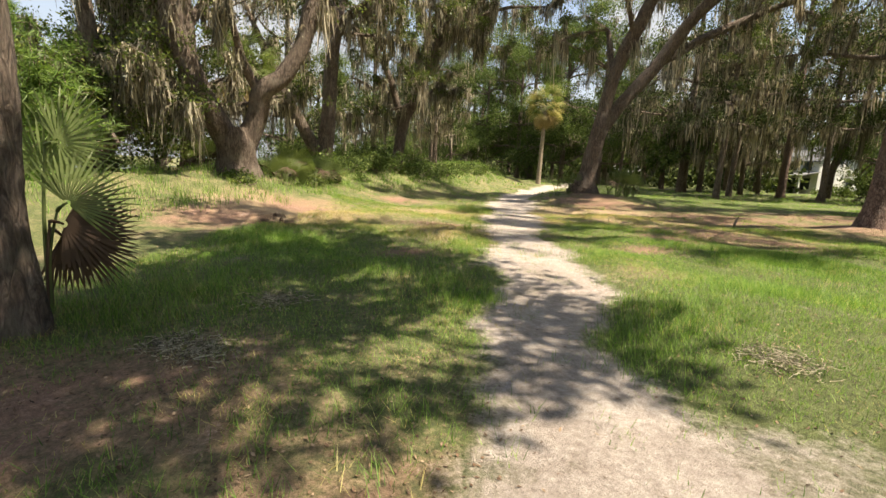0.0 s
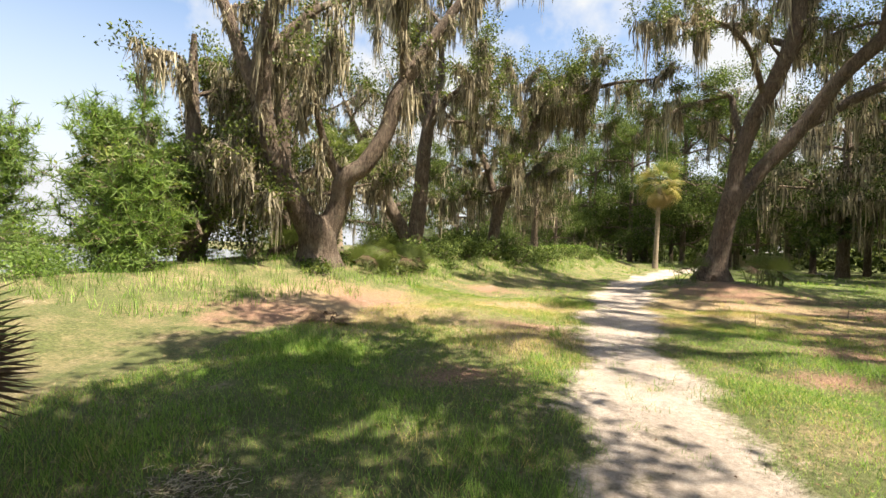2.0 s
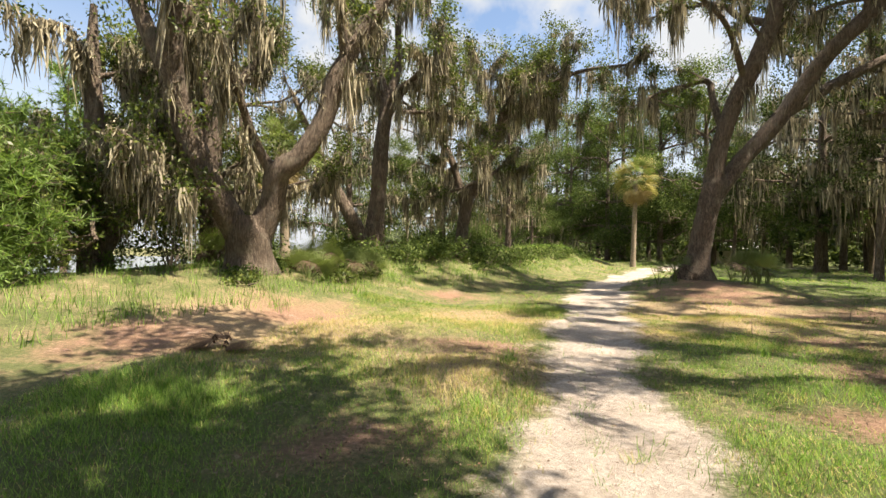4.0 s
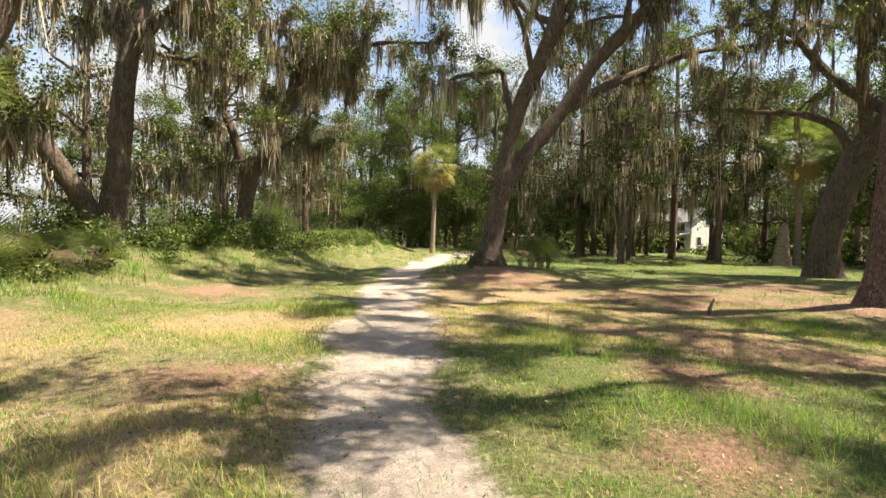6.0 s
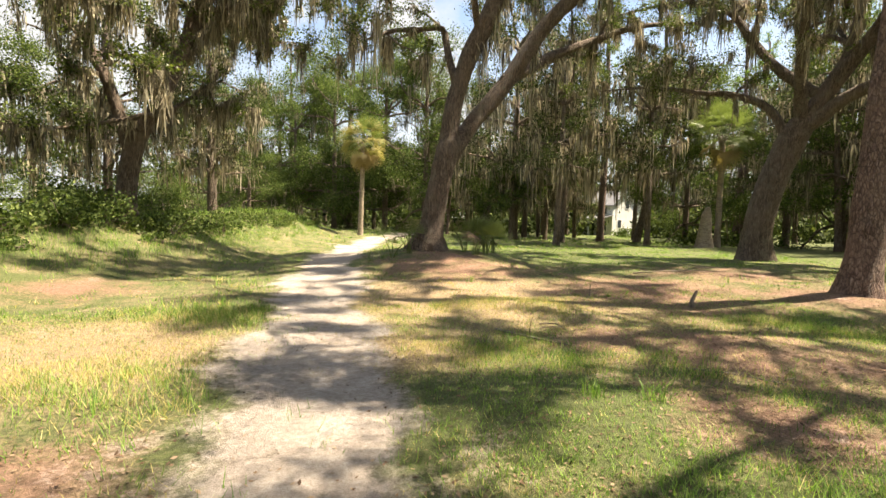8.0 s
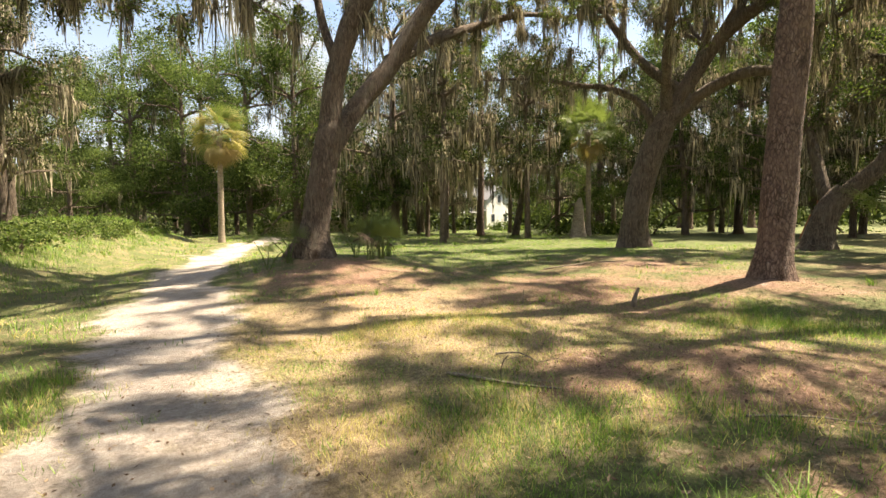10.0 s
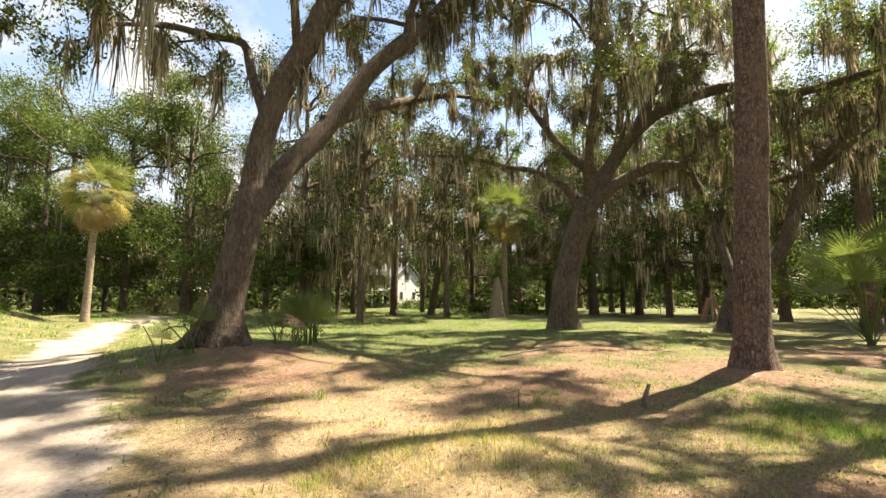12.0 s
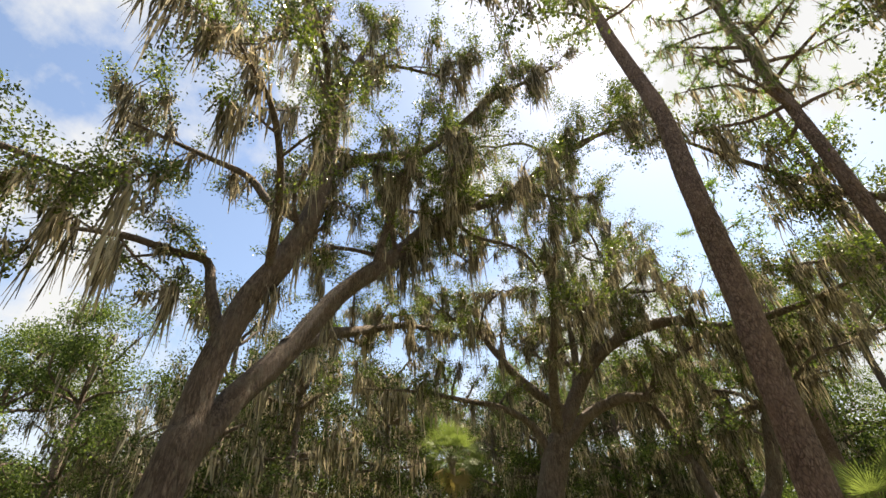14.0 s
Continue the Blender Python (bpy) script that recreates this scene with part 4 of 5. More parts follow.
# added oak, trunk out of view; limbs laid where its shade should fall
live_oak(16.4, 6.6, "spreading live oak added to throw dappled shade over the clearing", [(16.4, 6.6, 0, 0.55), (16.3, 6.7, 2.0, 0.48), (16.0, 7.0, 4.6, 0.48)], [
    [(16.0, 7.0, 4.2, 0.34), (14.8, 8.2, 6.6, 0.126), (13.2, 9.4, 8.4, 0.105), (11.6, 10.4, 9.6, 0.08), (9.8, 11.0, 10.4, 0.05), (7.8, 11.4, 10.6, 0.017)],
    [(16.1, 7.1, 4.4, 0.32), (16.4, 9.2, 7.4, 0.118), (16.8, 11.6, 10.0, 0.097), (16.6, 13.6, 12.4, 0.067), (15.8, 15.2, 14.0, 0.021)],
    [(16.2, 7.0, 4.4, 0.3), (18.4, 8.8, 7.0, 0.109), (20.6, 10.6, 9.2, 0.084), (22.6, 12.4, 10.6, 0.05), (24.4, 13.6, 11.2, 0.017)],
    [(11.8, 10.2, 9.5, 0.067), (9.0, 9.6, 9.5, 0.055), (6.6, 9.5, 9.1, 0.042), (4.2, 9.2, 8.9, 0.014)],
    [(9.8, 11.0, 10.4, 0.05), (8.0, 12.4, 11.0, 0.045), (7.5, 14.4, 11.4, 0.035), (7.5, 16.8, 11.6, 0.02)],
    [(13.4, 9.3, 8.3, 0.071), (12.0, 8.0, 9.4, 0.05), (10.4, 7.4, 9.8, 0.021)],
], 63, extra=[((16.0, 7.0, 4.8), 3, 5.0, 1.0, 0.2)], every=0.6, reach=(0.9, 1.9), leaf_n=70, leaf_size=(0.1, 0.055), clump=0.2, strands=18)


# ---- models for the wood behind, each copied about ----
def wood_oak(x, y, tall, seed, label, spread, foot, leaf_mat=OAK_LEAF, bright=False, lean=(0, 0), r=0.32):
    rng = np.random.default_rng(seed)
    z = hz(x, y)
    lx, ly = lean
    trunk = [(x, y, z, r), (x + 0.25 * lx, y + 0.25 * ly, z + tall * 0.2, r * 0.85), (x + 0.6 * lx, y + 0.6 * ly, z + tall * 0.42, r * 0.75), (x + lx, y + ly, z + tall * 0.75, r * 0.4)]
    ex = [((x + lx * u, y + ly * u, z + tall * h), n, spread * q, rise, 0.12) for u, h, n, q, rise in ((0.4, foot - 0.1, 4, 0.9, 0.1), (0.55, foot, 5, 1.0, 0.15), (0.75, foot + 0.15, 5, 1.0, 0.3), (0.9, 0.62, 5, 0.85, 0.5), (1.0, 0.74, 5, 0.7, 0.9))]
    return live_oak(x, y, label, trunk, [], seed, extra=ex, every=1.25, reach=(1.2, 2.6), leaf_n=40 if not bright else 90, leaf_size=(0.16, 0.095) if not bright else (0.165, 0.1), clump=0.4 if not bright else 0.55, leaf_mat=leaf_mat, strands=10, longest=3.2, moss_width=0.1, moss_spread=0.28, moss_every=0.42 if not bright else 0.04, moss_p=0.15 if not bright else 0.03, twigs=3, flare=0.3)


def tall_pine(x, y, tall, seed, label, r=0.3):
    z = hz(x, y)
    return pine(x, y, label, [(x, y, z, r), (x, y, z + 2, r * 0.85), (x + 0.2, y, z + tall * 0.5, r * 0.7), (x + 0.1, y + 0.2, z + tall, r * 0.2)], seed, tall * 0.55, 16, (1.6, 3.2), 5, 0.45, sides=10, moss=2, width=0.06)


MOSSY = wood_oak(30.1, 56.1, 19, 71, "dark live oak with low mossy branches in the wood", 5.0, 0.3, SHADED_LEAF)
SLIM = wood_oak(25.3, 42.2, 18, 72, "slim moss-hung oak on the lawn", 3.2, 0.42, SHADED_LEAF, lean=(0.7, 0.2), r=0.24)
BRIGHT = wood_oak(4.0, 76, 19, 73, "tall sunlit green oak beyond the path", 6.0, 0.22, BRIGHT_LEAF, True)
LEAN = wood_oak(33.9, 42.7, 18, 74, "leaning oak in front of the white house", 3.6, 0.45, lean=(2.6, -1.2), r=0.34)
PINE = tall_pine(33.3, 46.9, 24, 75, "straight pine with pale reddish trunk on the lawn", 0.42)


def again(ob, x, y, turn=0.0, size=1.0, label="", tall=1.0):
    c = copy_thing(ob, pose(x, y, hz(x, y) - 0.05, 0, 0, turn) @ Matrix.Diagonal((size, size, size * tall, 1)))
    return tagged(c, label)


for x, y, turn, size in ((37.5, 63.5, 40, 1.0), (32.4, 52.0, 100, 0.85), (28.0, 61.5, 160, 1.0), (22.0, 66, 220, 1.05), (51, 45, 75, 1.0), (62, 58, 135, 1.1), (16, 72, 200, 0.9), (30, 72, 90, 1.1), (44, 36, 310, 0.9), (40, 24, 250, 0.8), (52, 33, 190, 1.0), (-14, 26, 30, 0.75), (-11, 33, 300, 0.8), (-6, 39, 210, 0.75), (-1.5, 46, 15, 0.7), (-1.0, 38.5, 200, 0.62), (43.3, 66.2, 20, 0.95), (24, 48, 110, 1.25), (39.8, 19.4, 75, 0.62)):
    again(MOSSY, x, y, turn, size)
for x, y, turn, size in ((33.2, 58, 70, 1.0), (37, 56, 200, 1.0), (40.5, 50, 10, 1.05), (38.5, 29, 120, 0.9), (47, 30, 230, 1.0), (45, 20, 300, 1.0), (50, 24, 100, 1.1), (27.5, 48, 260, 0.9), (55, 42, 180, 1.1), (49, 39, 20, 1.0), (40, 12, 90, 1.0), (20, 55, 330, 0.8), (21.5, 37.5, 15, 1.0), (29.5, 37, 200, 1.0)):
    again(SLIM, x, y, turn, size)
for x, y, turn, size in ((11, 84, 50, 1.0), (-4, 70, 130, 0.9), (0.5, 62, 70, 0.62), (9.5, 64, 250, 1.0), (15, 62, 160, 1.1), (18.5, 58, 20, 1.15), (12.5, 71, 300, 1.3), (5.5, 68, 100, 0.9), (-12, 62, 10, 0.8), (-10, 37, 110, 0.55), (-16, 46, 10, 0.6), (-6, 54, 200, 0.62), (-19, 34, 300, 0.5), (41, 13, 80, 0.9), (45, 22.5, 200, 1.0), (43.5, 31.5, 310, 0.95), (38, 41, 30, 0.85), (62, 8, 245, 1.0), (35, 9, 80, 0.9), (33, 2, 140, 0.9)):
    again(BRIGHT, x, y, turn, size)
for x, y, turn, size in ((45.1, 27.9, 30, 0.9), (56.9, 37.5, 90, 1.0), (58.6, 48.4, 150, 1.0), (39.8, 16.9, 210, 0.8), (31.5, 13.0, 280, 0.95), (51, 18, 20, 1.0), (48, 12, 60, 0.9), (55, 28, 130, 1.0), (62, 33, 250, 1.0), (60, 20, 10, 1.0), (46, 42, 330, 0.9), (6, 88, 0, 1.05), (53, 10, 190, 1.0), (44, 5, 40, 0.9), (64, 42, 70, 1.05), (24, 1, 120, 0.9), (26.5, 8.5, 55, 0.9)):
    again(PINE, x, y, turn, size)

# a small round oak by itself on the lawn
x, y = 23.2, 47.0
live_oak(x, y, "small round-headed tree with moss below its crown", [(x, y, 0, 0.3), (x, y, 1.8, 0.26), (x, y, 3.6, 0.2)], [], 76, extra=[((x, y, 3.5), 7, 2.2, 0.3, 0.08), ((x, y, 4.2), 5, 1.6, 0.7, 0.07)], every=0.5, reach=(0.6, 1.2), leaf_n=20, leaf_size=(0.25, 0.15), leaf_mat=BRIGHT_LEAF, strands=8, longest=2.2, moss_width=0.06)

# ---- young pines and undergrowth on the bank ----
for k, (x, y, h) in enumerate(((-12.5, 13.2, 4.2), (-14.5, 15.5, 5.0), (-11.6, 15.2, 3.2), (-15.5, 12.5, 4.0), (-10.6, 12.6, 2.4))):
    z = hz(x, y)
    pine(x, y, "bright green young pine on the bank", [(x, y, z, 0.06), (x + 0.05, y, z + h * 0.5, 0.04), (x, y, z + h, 0.012)], 80 + k, 0.3, 34, (0.7, 1.5), 15, 0.26, sides=6, width=0.026, flare=0, name="young_pine")
x, y = -21.5, 23.0
pine(x, y, "slender pine at the water's edge", [(x, y, hz(x, y), 0.16), (x, y, 4, 0.14), (x + 0.2, y, 10, 0.04)], 86, 4.5, 22, (1.2, 2.8), 14, 0.35, sides=8, width=0.035)
for k, (x, y, sx, h) in enumerate(((-7.9, 24.6, 1.3, 1.5), (-5.2, 25.4, 1.2, 1.2), (-4.2, 26.9, 1.3, 1.2), (-3.4, 28.4, 1.2, 1.3), (-1.6, 29.4, 1.4, 1.2), (-9.4, 19.8, 1.4, 1.8), (-10.4, 17.2, 1.3, 2.6), (-11.2, 18.6, 1.4, 3.4), (-6.0, 22.4, 1.1, 1.1), (-0.2, 32.5, 1.5, 1.1), (-3.0, 33.5, 1.5, 1.6), (1.0, 38.0, 1.6, 1.1), (2.6, 43, 1.6, 1.0), (-4.6, 30.6, 1.6, 2.2), (-8.0, 28.0, 1.8, 2.6))):
    shrub(x, y, "leafy green shrub in the bank's undergrowth", 90 + k, (sx, sx, h), 60, 24, (0.13, 0.07), OAK_LEAF if k in (6, 7) else BRIGHT_LEAF)
for k, (x, y, sx, h) in enumerate(((-10.4, 12.2, 0.9, 0.9), (-11.8, 13.6, 1.1, 1.5), (-13.2, 11.6, 1.2, 1.5), (-13.4, 14.6, 1.3, 2.0), (-10.9, 10.4, 0.8, 0.8), (-15.0, 13.2, 1.4, 1.9), (-12.4, 9.4, 0.9, 1.1), (-16.4, 16.5, 1.6, 2.2), (-12.2, 16.6, 1.3, 2.2))):
    shrub(x, y, "bright green feathery bush on the riverbank", 180 + k, (sx, sx, h), 60, 30, (0.11, 0.035), PINE_NEEDLE)
rng = np.random.default_rng(77)
for k in range(34):
    y = 15.5 + 1.1 * k + rng.normal(0, 0.3)
    x = float(np.interp(y, RIDGE[:, 1], RIDGE[:, 0])) + rng.uniform(0.3, 3.0)
    shrub(x, y, "low leafy plant growing on the bank", 130 + k, (0.55, 0.55, rng.uniform(0.3, 0.6)), 22, 16, (0.12, 0.06), OAK_LEAF if k % 3 == 0 else BRIGHT_LEAF, name="low_plant")
for k, (x, y) in enumerate(((40, 36), (42, 39), (47, 56), (38, 40), (50, 62))):
    shrub(x, y, "rounded green shrub at the lawn's far edge", 120 + k, (1.8, 1.8, 1.5), 40, 14, (0.3, 0.18))


# ---- far woods ----
def far_woods():
    rng = np.random.default_rng(5)
    tips, stems = [], Shape()
    for k in range(330):
        ang = radians(rng.uniform(-30, 102))
        r = rng.uniform(92, 125)
        x, y = 5 + r * math.cos(ang), 10 + r * math.sin(ang)
        tall, wide = rng.uniform(12, 20), rng.uniform(2.5, 5)
        tube(stems, [(x, y, -0.5), (x, y, tall * 0.5), (x, y, tall * 0.85)], (0.3, 0.22, 0.08), 5)
        q = rng.normal(0, 1, (36, 3)) * np.array([wide * 0.5, wide * 0.5, tall * 0.26]) + np.array([x, y, tall * 0.56])
        tips.append(q[q[:, 2] > 0.4])
    for k in range(600):
        ang = radians(rng.uniform(-35, 104))
        r = rng.uniform(66, 92)
        x, y = 5 + r * math.cos(ang), 10 + r * math.sin(ang)
        if radians(46) < ang < radians(53.5) and r < 88 or x < 12:
            continue
        tips.append(rng.normal(0, 1, (14, 3)) * np.array([1.4, 1.4, 0.9]) + np.array([x, y, rng.uniform(0.8, 3.2)]))
    ob = new("far_trees", stems.mesh("far_trees", OAK_BARK))
    tagged(ob, "dense far wood of mixed green trees closing the view", "woods", kind="stuff")
    s = Shape()
    # far foliage takes the leaf colour with the shade painted in
    tufts(s, np.concatenate(tips), 6, 0.9, 0.75, 0.45, rng)
    tagged(part("foliage", s, SHADED_LEAF, ob), kind="stuff")


far_woods()


def far_backdrop():
    """The dark mass of more distant woods, all round the land side."""
    rng = np.random.default_rng(6)
    s = Shape()
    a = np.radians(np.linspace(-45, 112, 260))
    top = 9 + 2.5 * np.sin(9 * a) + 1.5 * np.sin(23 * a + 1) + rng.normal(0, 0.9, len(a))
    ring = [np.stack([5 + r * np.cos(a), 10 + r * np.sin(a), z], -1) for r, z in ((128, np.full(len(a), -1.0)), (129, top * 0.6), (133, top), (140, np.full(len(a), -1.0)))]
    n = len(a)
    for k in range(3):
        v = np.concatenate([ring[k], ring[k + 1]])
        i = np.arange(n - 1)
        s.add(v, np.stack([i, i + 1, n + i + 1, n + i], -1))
    g = Graph("far_foliage")
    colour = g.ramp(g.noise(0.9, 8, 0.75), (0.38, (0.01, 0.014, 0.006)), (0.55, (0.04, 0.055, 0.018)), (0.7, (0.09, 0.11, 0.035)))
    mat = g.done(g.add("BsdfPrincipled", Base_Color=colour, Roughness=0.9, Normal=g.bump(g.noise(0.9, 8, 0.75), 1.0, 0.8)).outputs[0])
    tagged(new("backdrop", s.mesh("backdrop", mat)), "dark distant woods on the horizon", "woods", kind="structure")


far_backdrop()


# ---- the white house ----
def box(shape, x0, y0, z0, x1, y1, z1):
    v = [(x, y, z) for x in (x0, x1) for y in (y0, y1) for z in (z0, z1)]
    shape.add(v, [[0, 1, 3, 2], [4, 6, 7, 5], [0, 4, 5, 1], [2, 3, 7, 6], [0, 2, 6, 4], [1, 5, 7, 3]])


def boxed(name, parent, material, *b, label=""):
    s = Shape()
    box(s, *b)
    return part(name, s, material, parent, label)


def house(x, y):
    h = thing("house", x, y, "two-storey white wooden house with gable and porch beyond the lawn", "house", z=0.0, turn=10)
    s = Shape()
    box(s, 0, 0, 0, 5.6, 7, 4.4)
    s.add([(0, 0, 4.4), (5.6, 0, 4.4), (2.8, 0, 6.3), (2.8, 0, 6.3)], [[0, 1, 2, 3]])
    s.add([(0, 10, 4.4), (5.6, 7, 4.4), (2.8, 10, 6.3), (2.8, 10, 6.3)], [[1, 0, 3, 2]])
    part("wall", s, WHITE_PAINT, h)
    for k in range(22):
        boxed("clapboard", h, WHITE_PAINT, -0.015, -0.015, 0.2 * k, 5.615, 0.0, 0.2 * k + 0.185)
    s = Shape()
    for sx, ex in ((-0.35, 2.8), (5.95, 2.8)):
        v = [(sx, -0.35, 4.25), (sx, 7.35, 4.25), (ex, 7.35, 6.5), (ex, -0.35, 6.5)]
        s.add(v + [(a, b, c - 0.14) for a, b, c in v], [[0, 1, 2, 3], [7, 6, 5, 4], [0, 4, 5, 1], [3, 2, 6, 7], [0, 3, 7, 4], [1, 5, 6, 2]])
    part("roof", s, ROOF_GREY, h)
    for wx, wz in ((2.45, 3.9), (1.0, 1.1), (3.9, 1.1)):
        w = boxed("window", h, WHITE_PAINT, wx - 0.08, -0.06, wz - 0.08, wx + 0.78, -0.02, wz + 1.18)
        boxed("pane", w, WINDOW_DARK, wx, -0.07, wz, wx + 0.7, -0.055, wz + 1.1)
    for wy, wz in ((0.9, 0.6), (2.8, 0.6), (4.8, 0.6), (0.9, 3.0), (2.8, 3.0), (4.8, 3.0)):
        w = boxed("window", h, WHITE_PAINT, -0.06, wy - 0.1, wz - 0.1, -0.02, wy + 1.3, wz + 1.5)
        boxed("pane", w, WINDOW_DARK, -0.07, wy, wz, -0.055, wy + 1.2, wz + 1.4)
    s = Shape()
    box(s, 5.62, 1.0, 0, 7.4, 6.0, 2.3)
    part("side_room", s, WHITE_PAINT, h)
    s = Shape()
    v = [(5.62, 0.7, 3.1), (5.62, 6.3, 3.1), (7.7, 6.3, 2.3), (7.7, 0.7, 2.3)]
    s.add(v + [(a, b, c - 0.12) for a, b, c in v], [[0, 3, 2, 1], [4, 5, 6, 7], [0, 1, 5, 4], [3, 7, 6, 2], [0, 4, 7, 3], [1, 2, 6, 5]])
    part("side_roof", s, ROOF_GREY, h)
    s = Shape()
    v = [(-2.6, -0.2, 2.35), (-2.6, 7, 2.35), (-0.02, 7, 2.9), (-0.02, -0.2, 2.9)]
    s.add(v + [(a, b, c - 0.12) for a, b, c in v], [[0, 1, 2, 3], [7, 6, 5, 4], [0, 4, 5, 1], [3, 2, 6, 7], [0, 3, 7, 4], [1, 5, 6, 2]])
    part("porch_roof", s, ROOF_GREY, h)
    for py in (0, 1.7, 3.4, 5.1, 6.8):
        boxed("porch_post", h, WHITE_PAINT, -2.5, py, 0, -2.36, py + 0.14, 2.3)
    return h


house(53.2, 68).scale = (1.22, 1.22, 1.12)


def shed(x, y):
    h = thing("shed", x, y, "low pale shed with dark roof beyond the path", "shed")
    boxed("wall", h, FENCE_WOOD, 0, 0, 0, 6, 4, 2.2)
    s = Shape()
    v = [(-0.4, -0.6, 2.2), (6.4, -0.6, 2.2), (6.4, 2, 3.2), (-0.4, 2, 3.2)]
    s.add(v + [(a, b, c - 0.15) for a, b, c in v], [[0, 1, 2, 3], [7, 6, 5, 4], [0, 4, 5, 1], [3, 2, 6, 7], [0, 3, 7, 4], [1, 5, 6, 2]])
    v = [(-0.4, 2, 3.2), (6.4, 2, 3.2), (6.4, 4.6, 2.2), (-0.4, 4.6, 2.2)]
    s.add(v + [(a, b, c - 0.15) for a, b, c in v], [[0, 1, 2, 3], [7, 6, 5, 4], [0, 4, 5, 1], [3, 2, 6, 7], [0, 3, 7, 4], [1, 5, 6, 2]])
    part("roof", s, ROOF_GREY, h)
    for k in range(3):
        boxed("door_panel", h, WINDOW_DARK, 0.6 + 1.8 * k, -0.03, 0.05, 1.8 + 1.8 * k, -0.01, 1.95)
    return h


shed(28.5, 80)


def board_fence(x, y, turn, n):
    f = thing("board_fence", x, y, "pale weathered wooden board fence beyond the trees", "fence", turn=turn)
    b, p = Shape(), Shape()
    box(b, 0, 0, 0.05, 0.36, 0.03, 1.75)
    box(p, 0, 0, 0, 0.12, 0.12, 1.9)
    bm, pm = b.mesh("board", FENCE_WOOD), p.mesh("post", FENCE_WOOD)
    for k in range(n):
        o = part("board", bm, None, f)
        o.matrix_local = pose(0.38 * k, 0, 0.01 * math.sin(3 * k))
        if k % 6 == 0:
            part("post", pm, None, f).matrix_local = pose(0.38 * k, 0.04, 0)
    return f


board_fence(20.0, 75.0, -12, 30)


def timber_pile(x, y):
    """A stack of red-brown and pale timbers leaning together."""
    rng = np.random.default_rng(7)
    p = thing("timber_pile", x, y, "pointed pile of reddish and pale timbers", "wood pile")
    for k in range(16):
        ang = 2.4 * k
        r = rng.uniform(0.5, 0.95)
        s = Shape()
        tube(s, [(r * math.cos(ang), r * math.sin(ang), 0), (0.35 * r * math.cos(ang), 0.35 * r * math.sin(ang), rng.uniform(0.9, 1.5)), (0.08 * math.cos(ang), 0.08 * math.sin(ang), rng.uniform(1.6, 2.5) if k % 4 == 0 else rng.uniform(1.1, 1.7))], (0.06, 0.055, 0.04), 5)
        part("timber", s, RED_PAINT if k % 3 == 0 else FENCE_WOOD, p)
    return p


timber_pile(37.3, 20.6)


def snag(x, y):
    """A pale broken trunk with a slanting top and spread foot."""
    rng = np.random.default_rng(12)
    t = thing("dead_stump", x, y, "tall pale broken tree stump beside the palm", "stump")
    s = Shape()
    line, rad = smooth_line([(0, 0, -0.1), (0.02, 0, 0.9), (0.1, 0.05, 1.9), (0.16, 0.05, 2.5), (0.3, 0.06, 3.1)], (0.56, 0.46, 0.4, 0.33, 0.12), 0.15)
    tube(s, line, rad, 18, 0.16, 0.45, rng)
    part("stump", s, PALM_BARK, t, smooth=True)
    return t


snag(32.6, 34.5)


# ---- small things on the ground ----
def stick(name, label, category, pts, r, twigs=0, seed=0):
    rng = np.random.default_rng(seed)
    x, y = pts[0][:2]
    ob = thing(name, x, y, label, category)
    s = Shape()
    base = np.array(ob.matrix_world.translation)
    q = np.array([(a, b, hz(a, b) + c) for a, b, c in pts]) - base
    line, rad = smooth_line(q, np.linspace(r, r * 0.45, len(q)), 0.1)
    tube(s, line, rad, 8, 0.12, 0, rng)
    part("stem", s, DEAD_WOOD, ob, smooth=True)
    for k in range(twigs):
        i = rng.integers(len(line) // 3, len(line))
        t = bough(rng, line[i], (rng.normal(), rng.normal(), 0.25), rng.uniform(0.2, 0.5), 0.3, -0.05, 3)
        s = Shape()
        tube(s, t, np.linspace(r * 0.4, 0.004, len(t)), 5)
        part("twig", s, DEAD_WOOD, ob)
    return ob


stick("fallen_branch", "grey fallen branch lying in the litter", "branch", [(4.95, 15.35, 0.02), (5.15, 15.0, 0.03), (5.35, 14.65, 0.03), (5.6, 14.35, 0.02)], 0.022, 4, 1)
stick("fallen_branch", "small pale dead twig on the grass", "branch", [(5.9, 15.6, 0.02), (6.05, 15.35, 0.08), (6.1, 15.1, 0.02)], 0.014, 4, 2)
stick("fallen_branch", "thin dry branch on the shaded grass", "branch", [(5.9, 8.9, 0.03), (6.2, 8.65, 0.05), (6.5, 8.35, 0.03)], 0.016, 2, 3)
stick("fallen_branch", "long thin dead branch in the litter", "branch", [(13.0, 21.0, 0.03), (14.2, 20.7, 0.06), (15.4, 20.9, 0.04), (16.4, 20.3, 0.05)], 0.02, 6, 4)
stick("fallen_branch", "thin grey stick on the littered grass", "branch", [(6.1, 12.9, 0.02), (6.5, 12.6, 0.03), (6.9, 12.2, 0.02)], 0.012, 1, 9)
stick("dead_stub", "short brown broken stub standing in the litter", "stump", [(10.15, 16.3, -0.05), (10.14, 16.29, 0.14), (10.2, 16.24, 0.36)], 0.06, 0, 5)
stick("dead_stub", "thin brown broken stem in the litter", "stump", [(8.6, 17.7, -0.03), (8.6, 17.7, 0.12), (8.62, 17.7, 0.28)], 0.015, 0, 6)


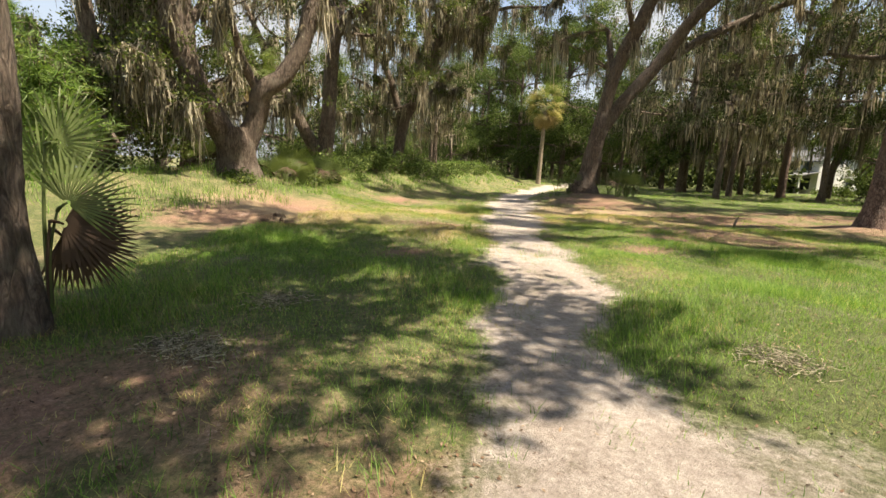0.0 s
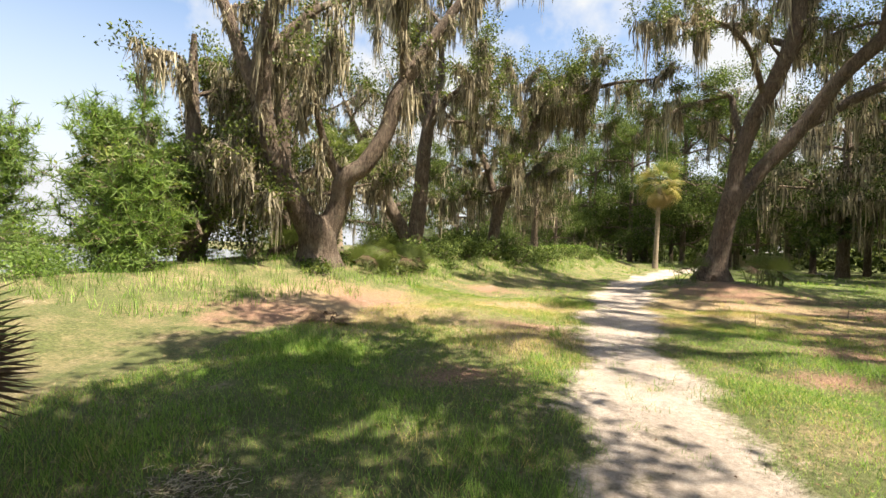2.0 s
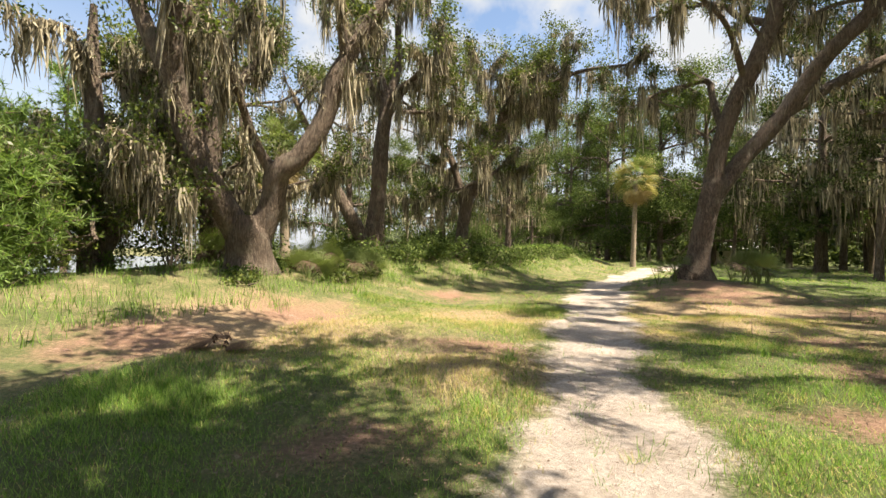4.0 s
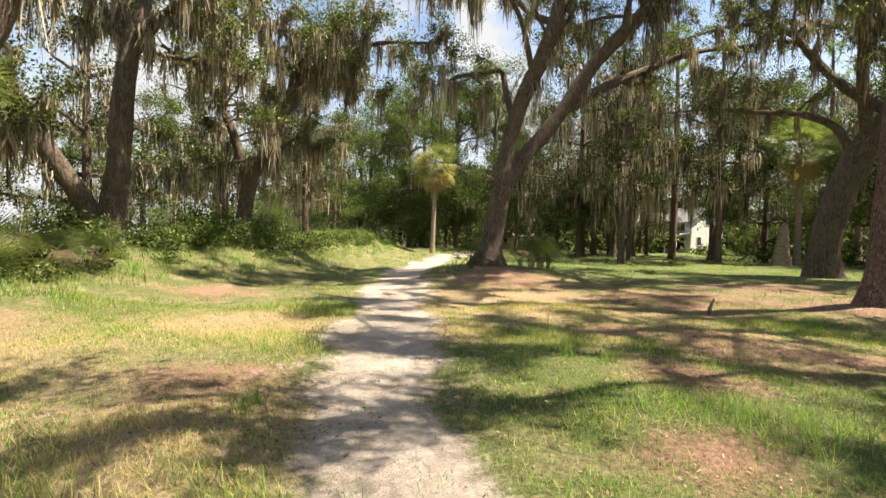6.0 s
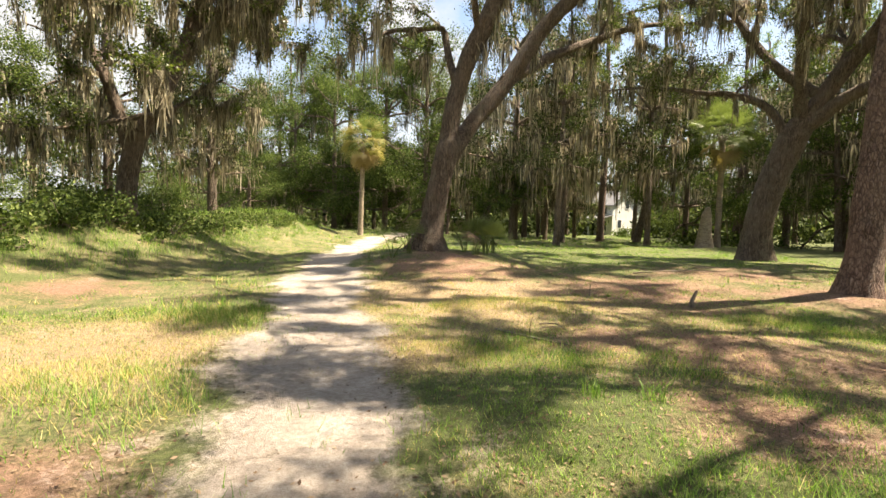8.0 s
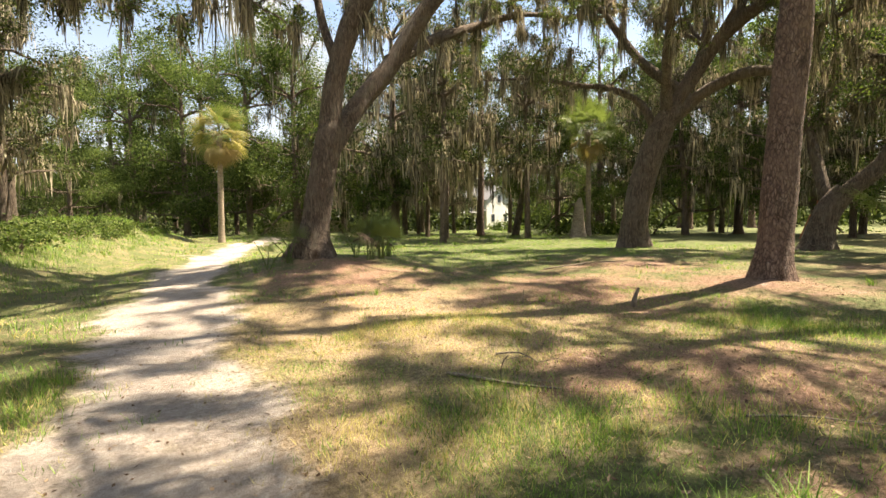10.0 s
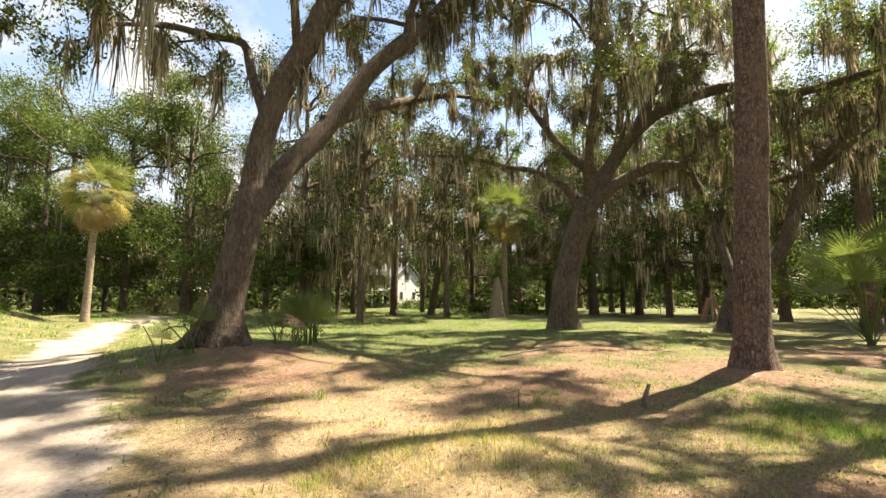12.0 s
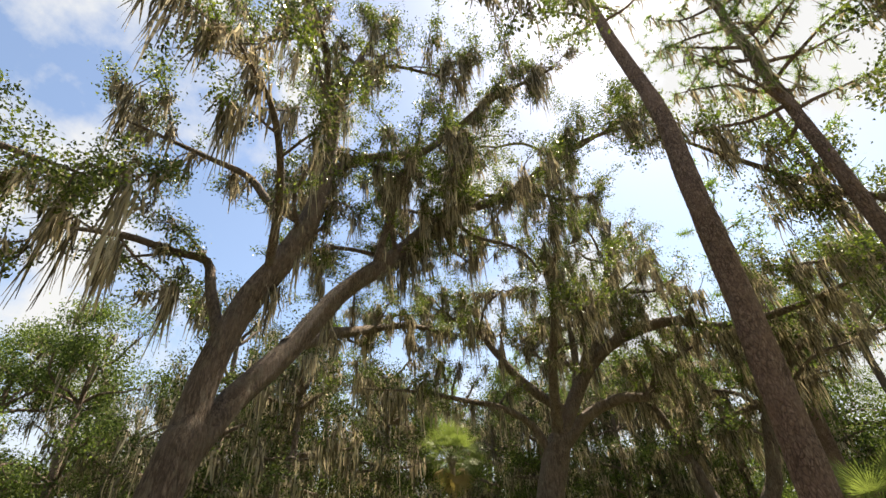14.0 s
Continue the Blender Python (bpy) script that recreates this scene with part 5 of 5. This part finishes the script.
def frond_heap(x, y, seed):
    rng = np.random.default_rng(seed)
    h = thing("dead_frond_heap", x, y, "heap of dry brown palm fronds on the ground", "dead fronds")
    for k in range(5):
        ob = part("frond", fan(rng, 22, 0.5, 0.08, 80, 0.0, 0.25), FROND_DEAD, h)
        ob.matrix_local = Matrix.Translation((rng.normal(0, 0.15), rng.normal(0, 0.1), 0.04 + 0.04 * k)) @ pose(0, 0, 0, rng.normal(0, 8), rng.normal(0, 5), rng.choice([0, 180]) + rng.normal(0, 25))
    return h


frond_heap(-3.9, 10.9, 8)


def fallen_moss(x, y, size, seed):
    rng = np.random.default_rng(seed)
    ob = thing("fallen_moss", x, y, "grey clump of fallen Spanish moss on the ground", "moss")
    s = Shape()
    for k in range(380):
        a = rng.normal(0, 0.36, 2) * size
        line = bough(rng, (a[0], a[1], 0.02 + 0.05 * rng.uniform()), (rng.normal(), rng.normal(), 0.05), 0.3 * size, 0.7, -0.02, 5)
        line[:, 2] = np.clip(line[:, 2], 0.008, 0.05)
        tube(s, line, np.linspace(0.003, 0.002, len(line)), 3)
    tagged(part("moss_tangle", s, MOSS, ob), kind="stuff")
    return ob


fallen_moss(-1.75, 4.75, 0.42, 1)
fallen_moss(2.75, 3.6, 0.42, 2)
fallen_moss(-2.15, 3.6, 0.36, 3)
fallen_moss(-1.75, 3.35, 0.32, 4)


# ---- grass and litter ----
def scatter(rng, n, x0, x1, y0, y1):
    return rng.uniform(x0, x1, n), rng.uniform(y0, y1, n)


def blades(shape, x, y, tall, count, rng, width=0.007, lean=0.5, spread=0.05):
    x, y, tall = np.repeat(x, count), np.repeat(y, count), np.repeat(tall, count)
    n = len(x)
    x, y = x + rng.normal(0, spread, n), y + rng.normal(0, spread, n)
    h = tall * rng.uniform(0.5, 1.2, n)
    z = height(x, y) - 0.01
    ang = rng.uniform(0, 2 * math.pi, n)
    d = np.stack([np.cos(ang), np.sin(ang), np.zeros(n)], -1)
    side = np.stack([-np.sin(ang), np.cos(ang), np.zeros(n)], -1) * (width * rng.uniform(0.7, 1.4, n))[:, None]
    tip = (lean * h * rng.uniform(0.2, 1.3, n))[:, None]
    p = np.stack([x, y, z], -1)
    up = np.array([0, 0, 1.0]) * h[:, None]
    if n > 2000:
        t = p + up * 0.9 + d * tip
        v = np.stack([p - side * 0.5, p + side * 0.5, t + side * 0.12, t - side * 0.12], 1)
        shape.add(v, np.arange(4 * n).reshape(-1, 4))
        return
    m, t = p + up * 0.6 + d * tip * 0.35, p + up * 0.95 + d * tip
    v = np.stack([p - side * 0.5, p + side * 0.5, m + side * 0.4, m - side * 0.4, t + side * 0.08, t - side * 0.08], 1)
    base = (np.arange(n) * 6)[:, None, None]
    shape.add(v, (base + np.array([[0, 1, 2, 3], [3, 2, 4, 5]])[None]).reshape(-1, 4))


def patchy(x, y):
    return 0.5 + 0.25 * np.sin(2.1 * x + 1.3 * np.sin(1.7 * y)) + 0.25 * np.sin(1.9 * y - 1.1 * np.sin(2.3 * x + 1))


def grass():
    rng = np.random.default_rng(9)
    green, straw = Shape(), Shape()
    for n, area, tall, count, width in ((19000, (-4.5, 8, 0.6, 9), 0.1, 14, 0.005), (23000, (-4, 12, 8, 18), 0.1, 12, 0.006), (9000, (-9, 30, 17, 36), 0.12, 7, 0.013), (6000, (-5, 45, 34, 62), 0.15, 4, 0.035)):
        x, y = scatter(rng, n, *area)
        sand, litter, dry = cover(x, y)
        bare = np.clip(sand * 1.5 + litter * 1.15, 0, 1)
        keep = rng.uniform(0, 1, n) > bare * 0.97
        keep &= rng.uniform(0, 1, n) < 0.5 + 0.65 * patchy(x, y)
        x, y, dry = x[keep], y[keep], dry[keep]
        h = tall * (0.55 + 1.15 * patchy(y * 0.7, x * 0.7) ** 2)
        is_dry = rng.uniform(0, 1, len(x)) < np.clip(dry * 0.9, 0.08, 0.85)
        blades(green, x[~is_dry], y[~is_dry], h[~is_dry], count, rng, width, 0.9, 0.08)
        blades(straw, x[is_dry], y[is_dry], h[is_dry] * 0.7, count, rng, width, 1.2, 0.08)
    # taller grass along the bank
    x, y = scatter(rng, 9000, -12, 6, 9, 60)
    d = to_line(x, y, RIDGE)
    k = (d > -1.5) & (d < 3.2 + 0.8 * patchy(x, y))
    blades(green, x[k], y[k], np.full(k.sum(), 0.3), 7, rng, 0.012, 0.6, 0.1)
    for shape, mat, label in ((green, GRASS, "patchy fresh green grass"), (straw, STRAW, "thin straw-coloured dry grass")):
        tagged(new("grass", shape.mesh("grass", mat)), label, "grass", kind="stuff")
    # taller tufts
    for k, (x, y) in enumerate(((0.55, 10.9), (0.6, 11.2), (4.4, 12.4), (4.9, 12.2), (9.0, 17.6), (6.9, 20.5), (15.8, 14.0), (5.6, 25.0))):
        s = Shape()
        blades(s, np.array([0.0 + x]), np.array([0.0 + y]), np.array([0.19]), 40, rng, 0.007, 1.0, 0.06)
        s.v[0] -= np.array([x, y, hz(x, y)])
        t = thing("grass_tuft", x, y, "tall loose tuft of green grass", "grass tuft", z=hz(x, y))
        tagged(part("grass_clump", s, GRASS, t), kind="stuff")


grass()


def litter():
    rng = np.random.default_rng(10)
    s = Shape()
    for n, area, size in ((34000, (-5, 8, 0.5, 12), 0.034), (36000, (0, 16, 10, 23), 0.045)):
        x, y = scatter(rng, n, *area)
        sand, lit, dry = cover(x, y)
        keep = rng.uniform(0, 1, n) < np.clip(0.4 + lit * 1.0, 0, 1) * np.clip(1.1 - sand * 0.95, 0, 1)
        x, y = x[keep], y[keep]
        m = len(x)
        c = np.stack([x, y, height(x, y) + 0.012], -1)
        ang = rng.uniform(0, 6.3, m)
        a = np.stack([np.cos(ang), np.sin(ang), rng.normal(0, 0.3, m)], -1) * (size * rng.uniform(0.5, 1.3, m))[:, None] * 0.5
        b = np.stack([-np.sin(ang), np.cos(ang), rng.normal(0, 0.3, m)], -1) * (size * rng.uniform(0.2, 0.6, m))[:, None] * 0.5
        s.add(np.stack([c - a, c + b, c + a, c - b], 1), np.arange(4 * m).reshape(-1, 4))
    tagged(new("leaf_litter", s.mesh("leaf_litter", LITTER)), "scattered brown fallen oak leaves", "leaf litter", kind="stuff")


litter()
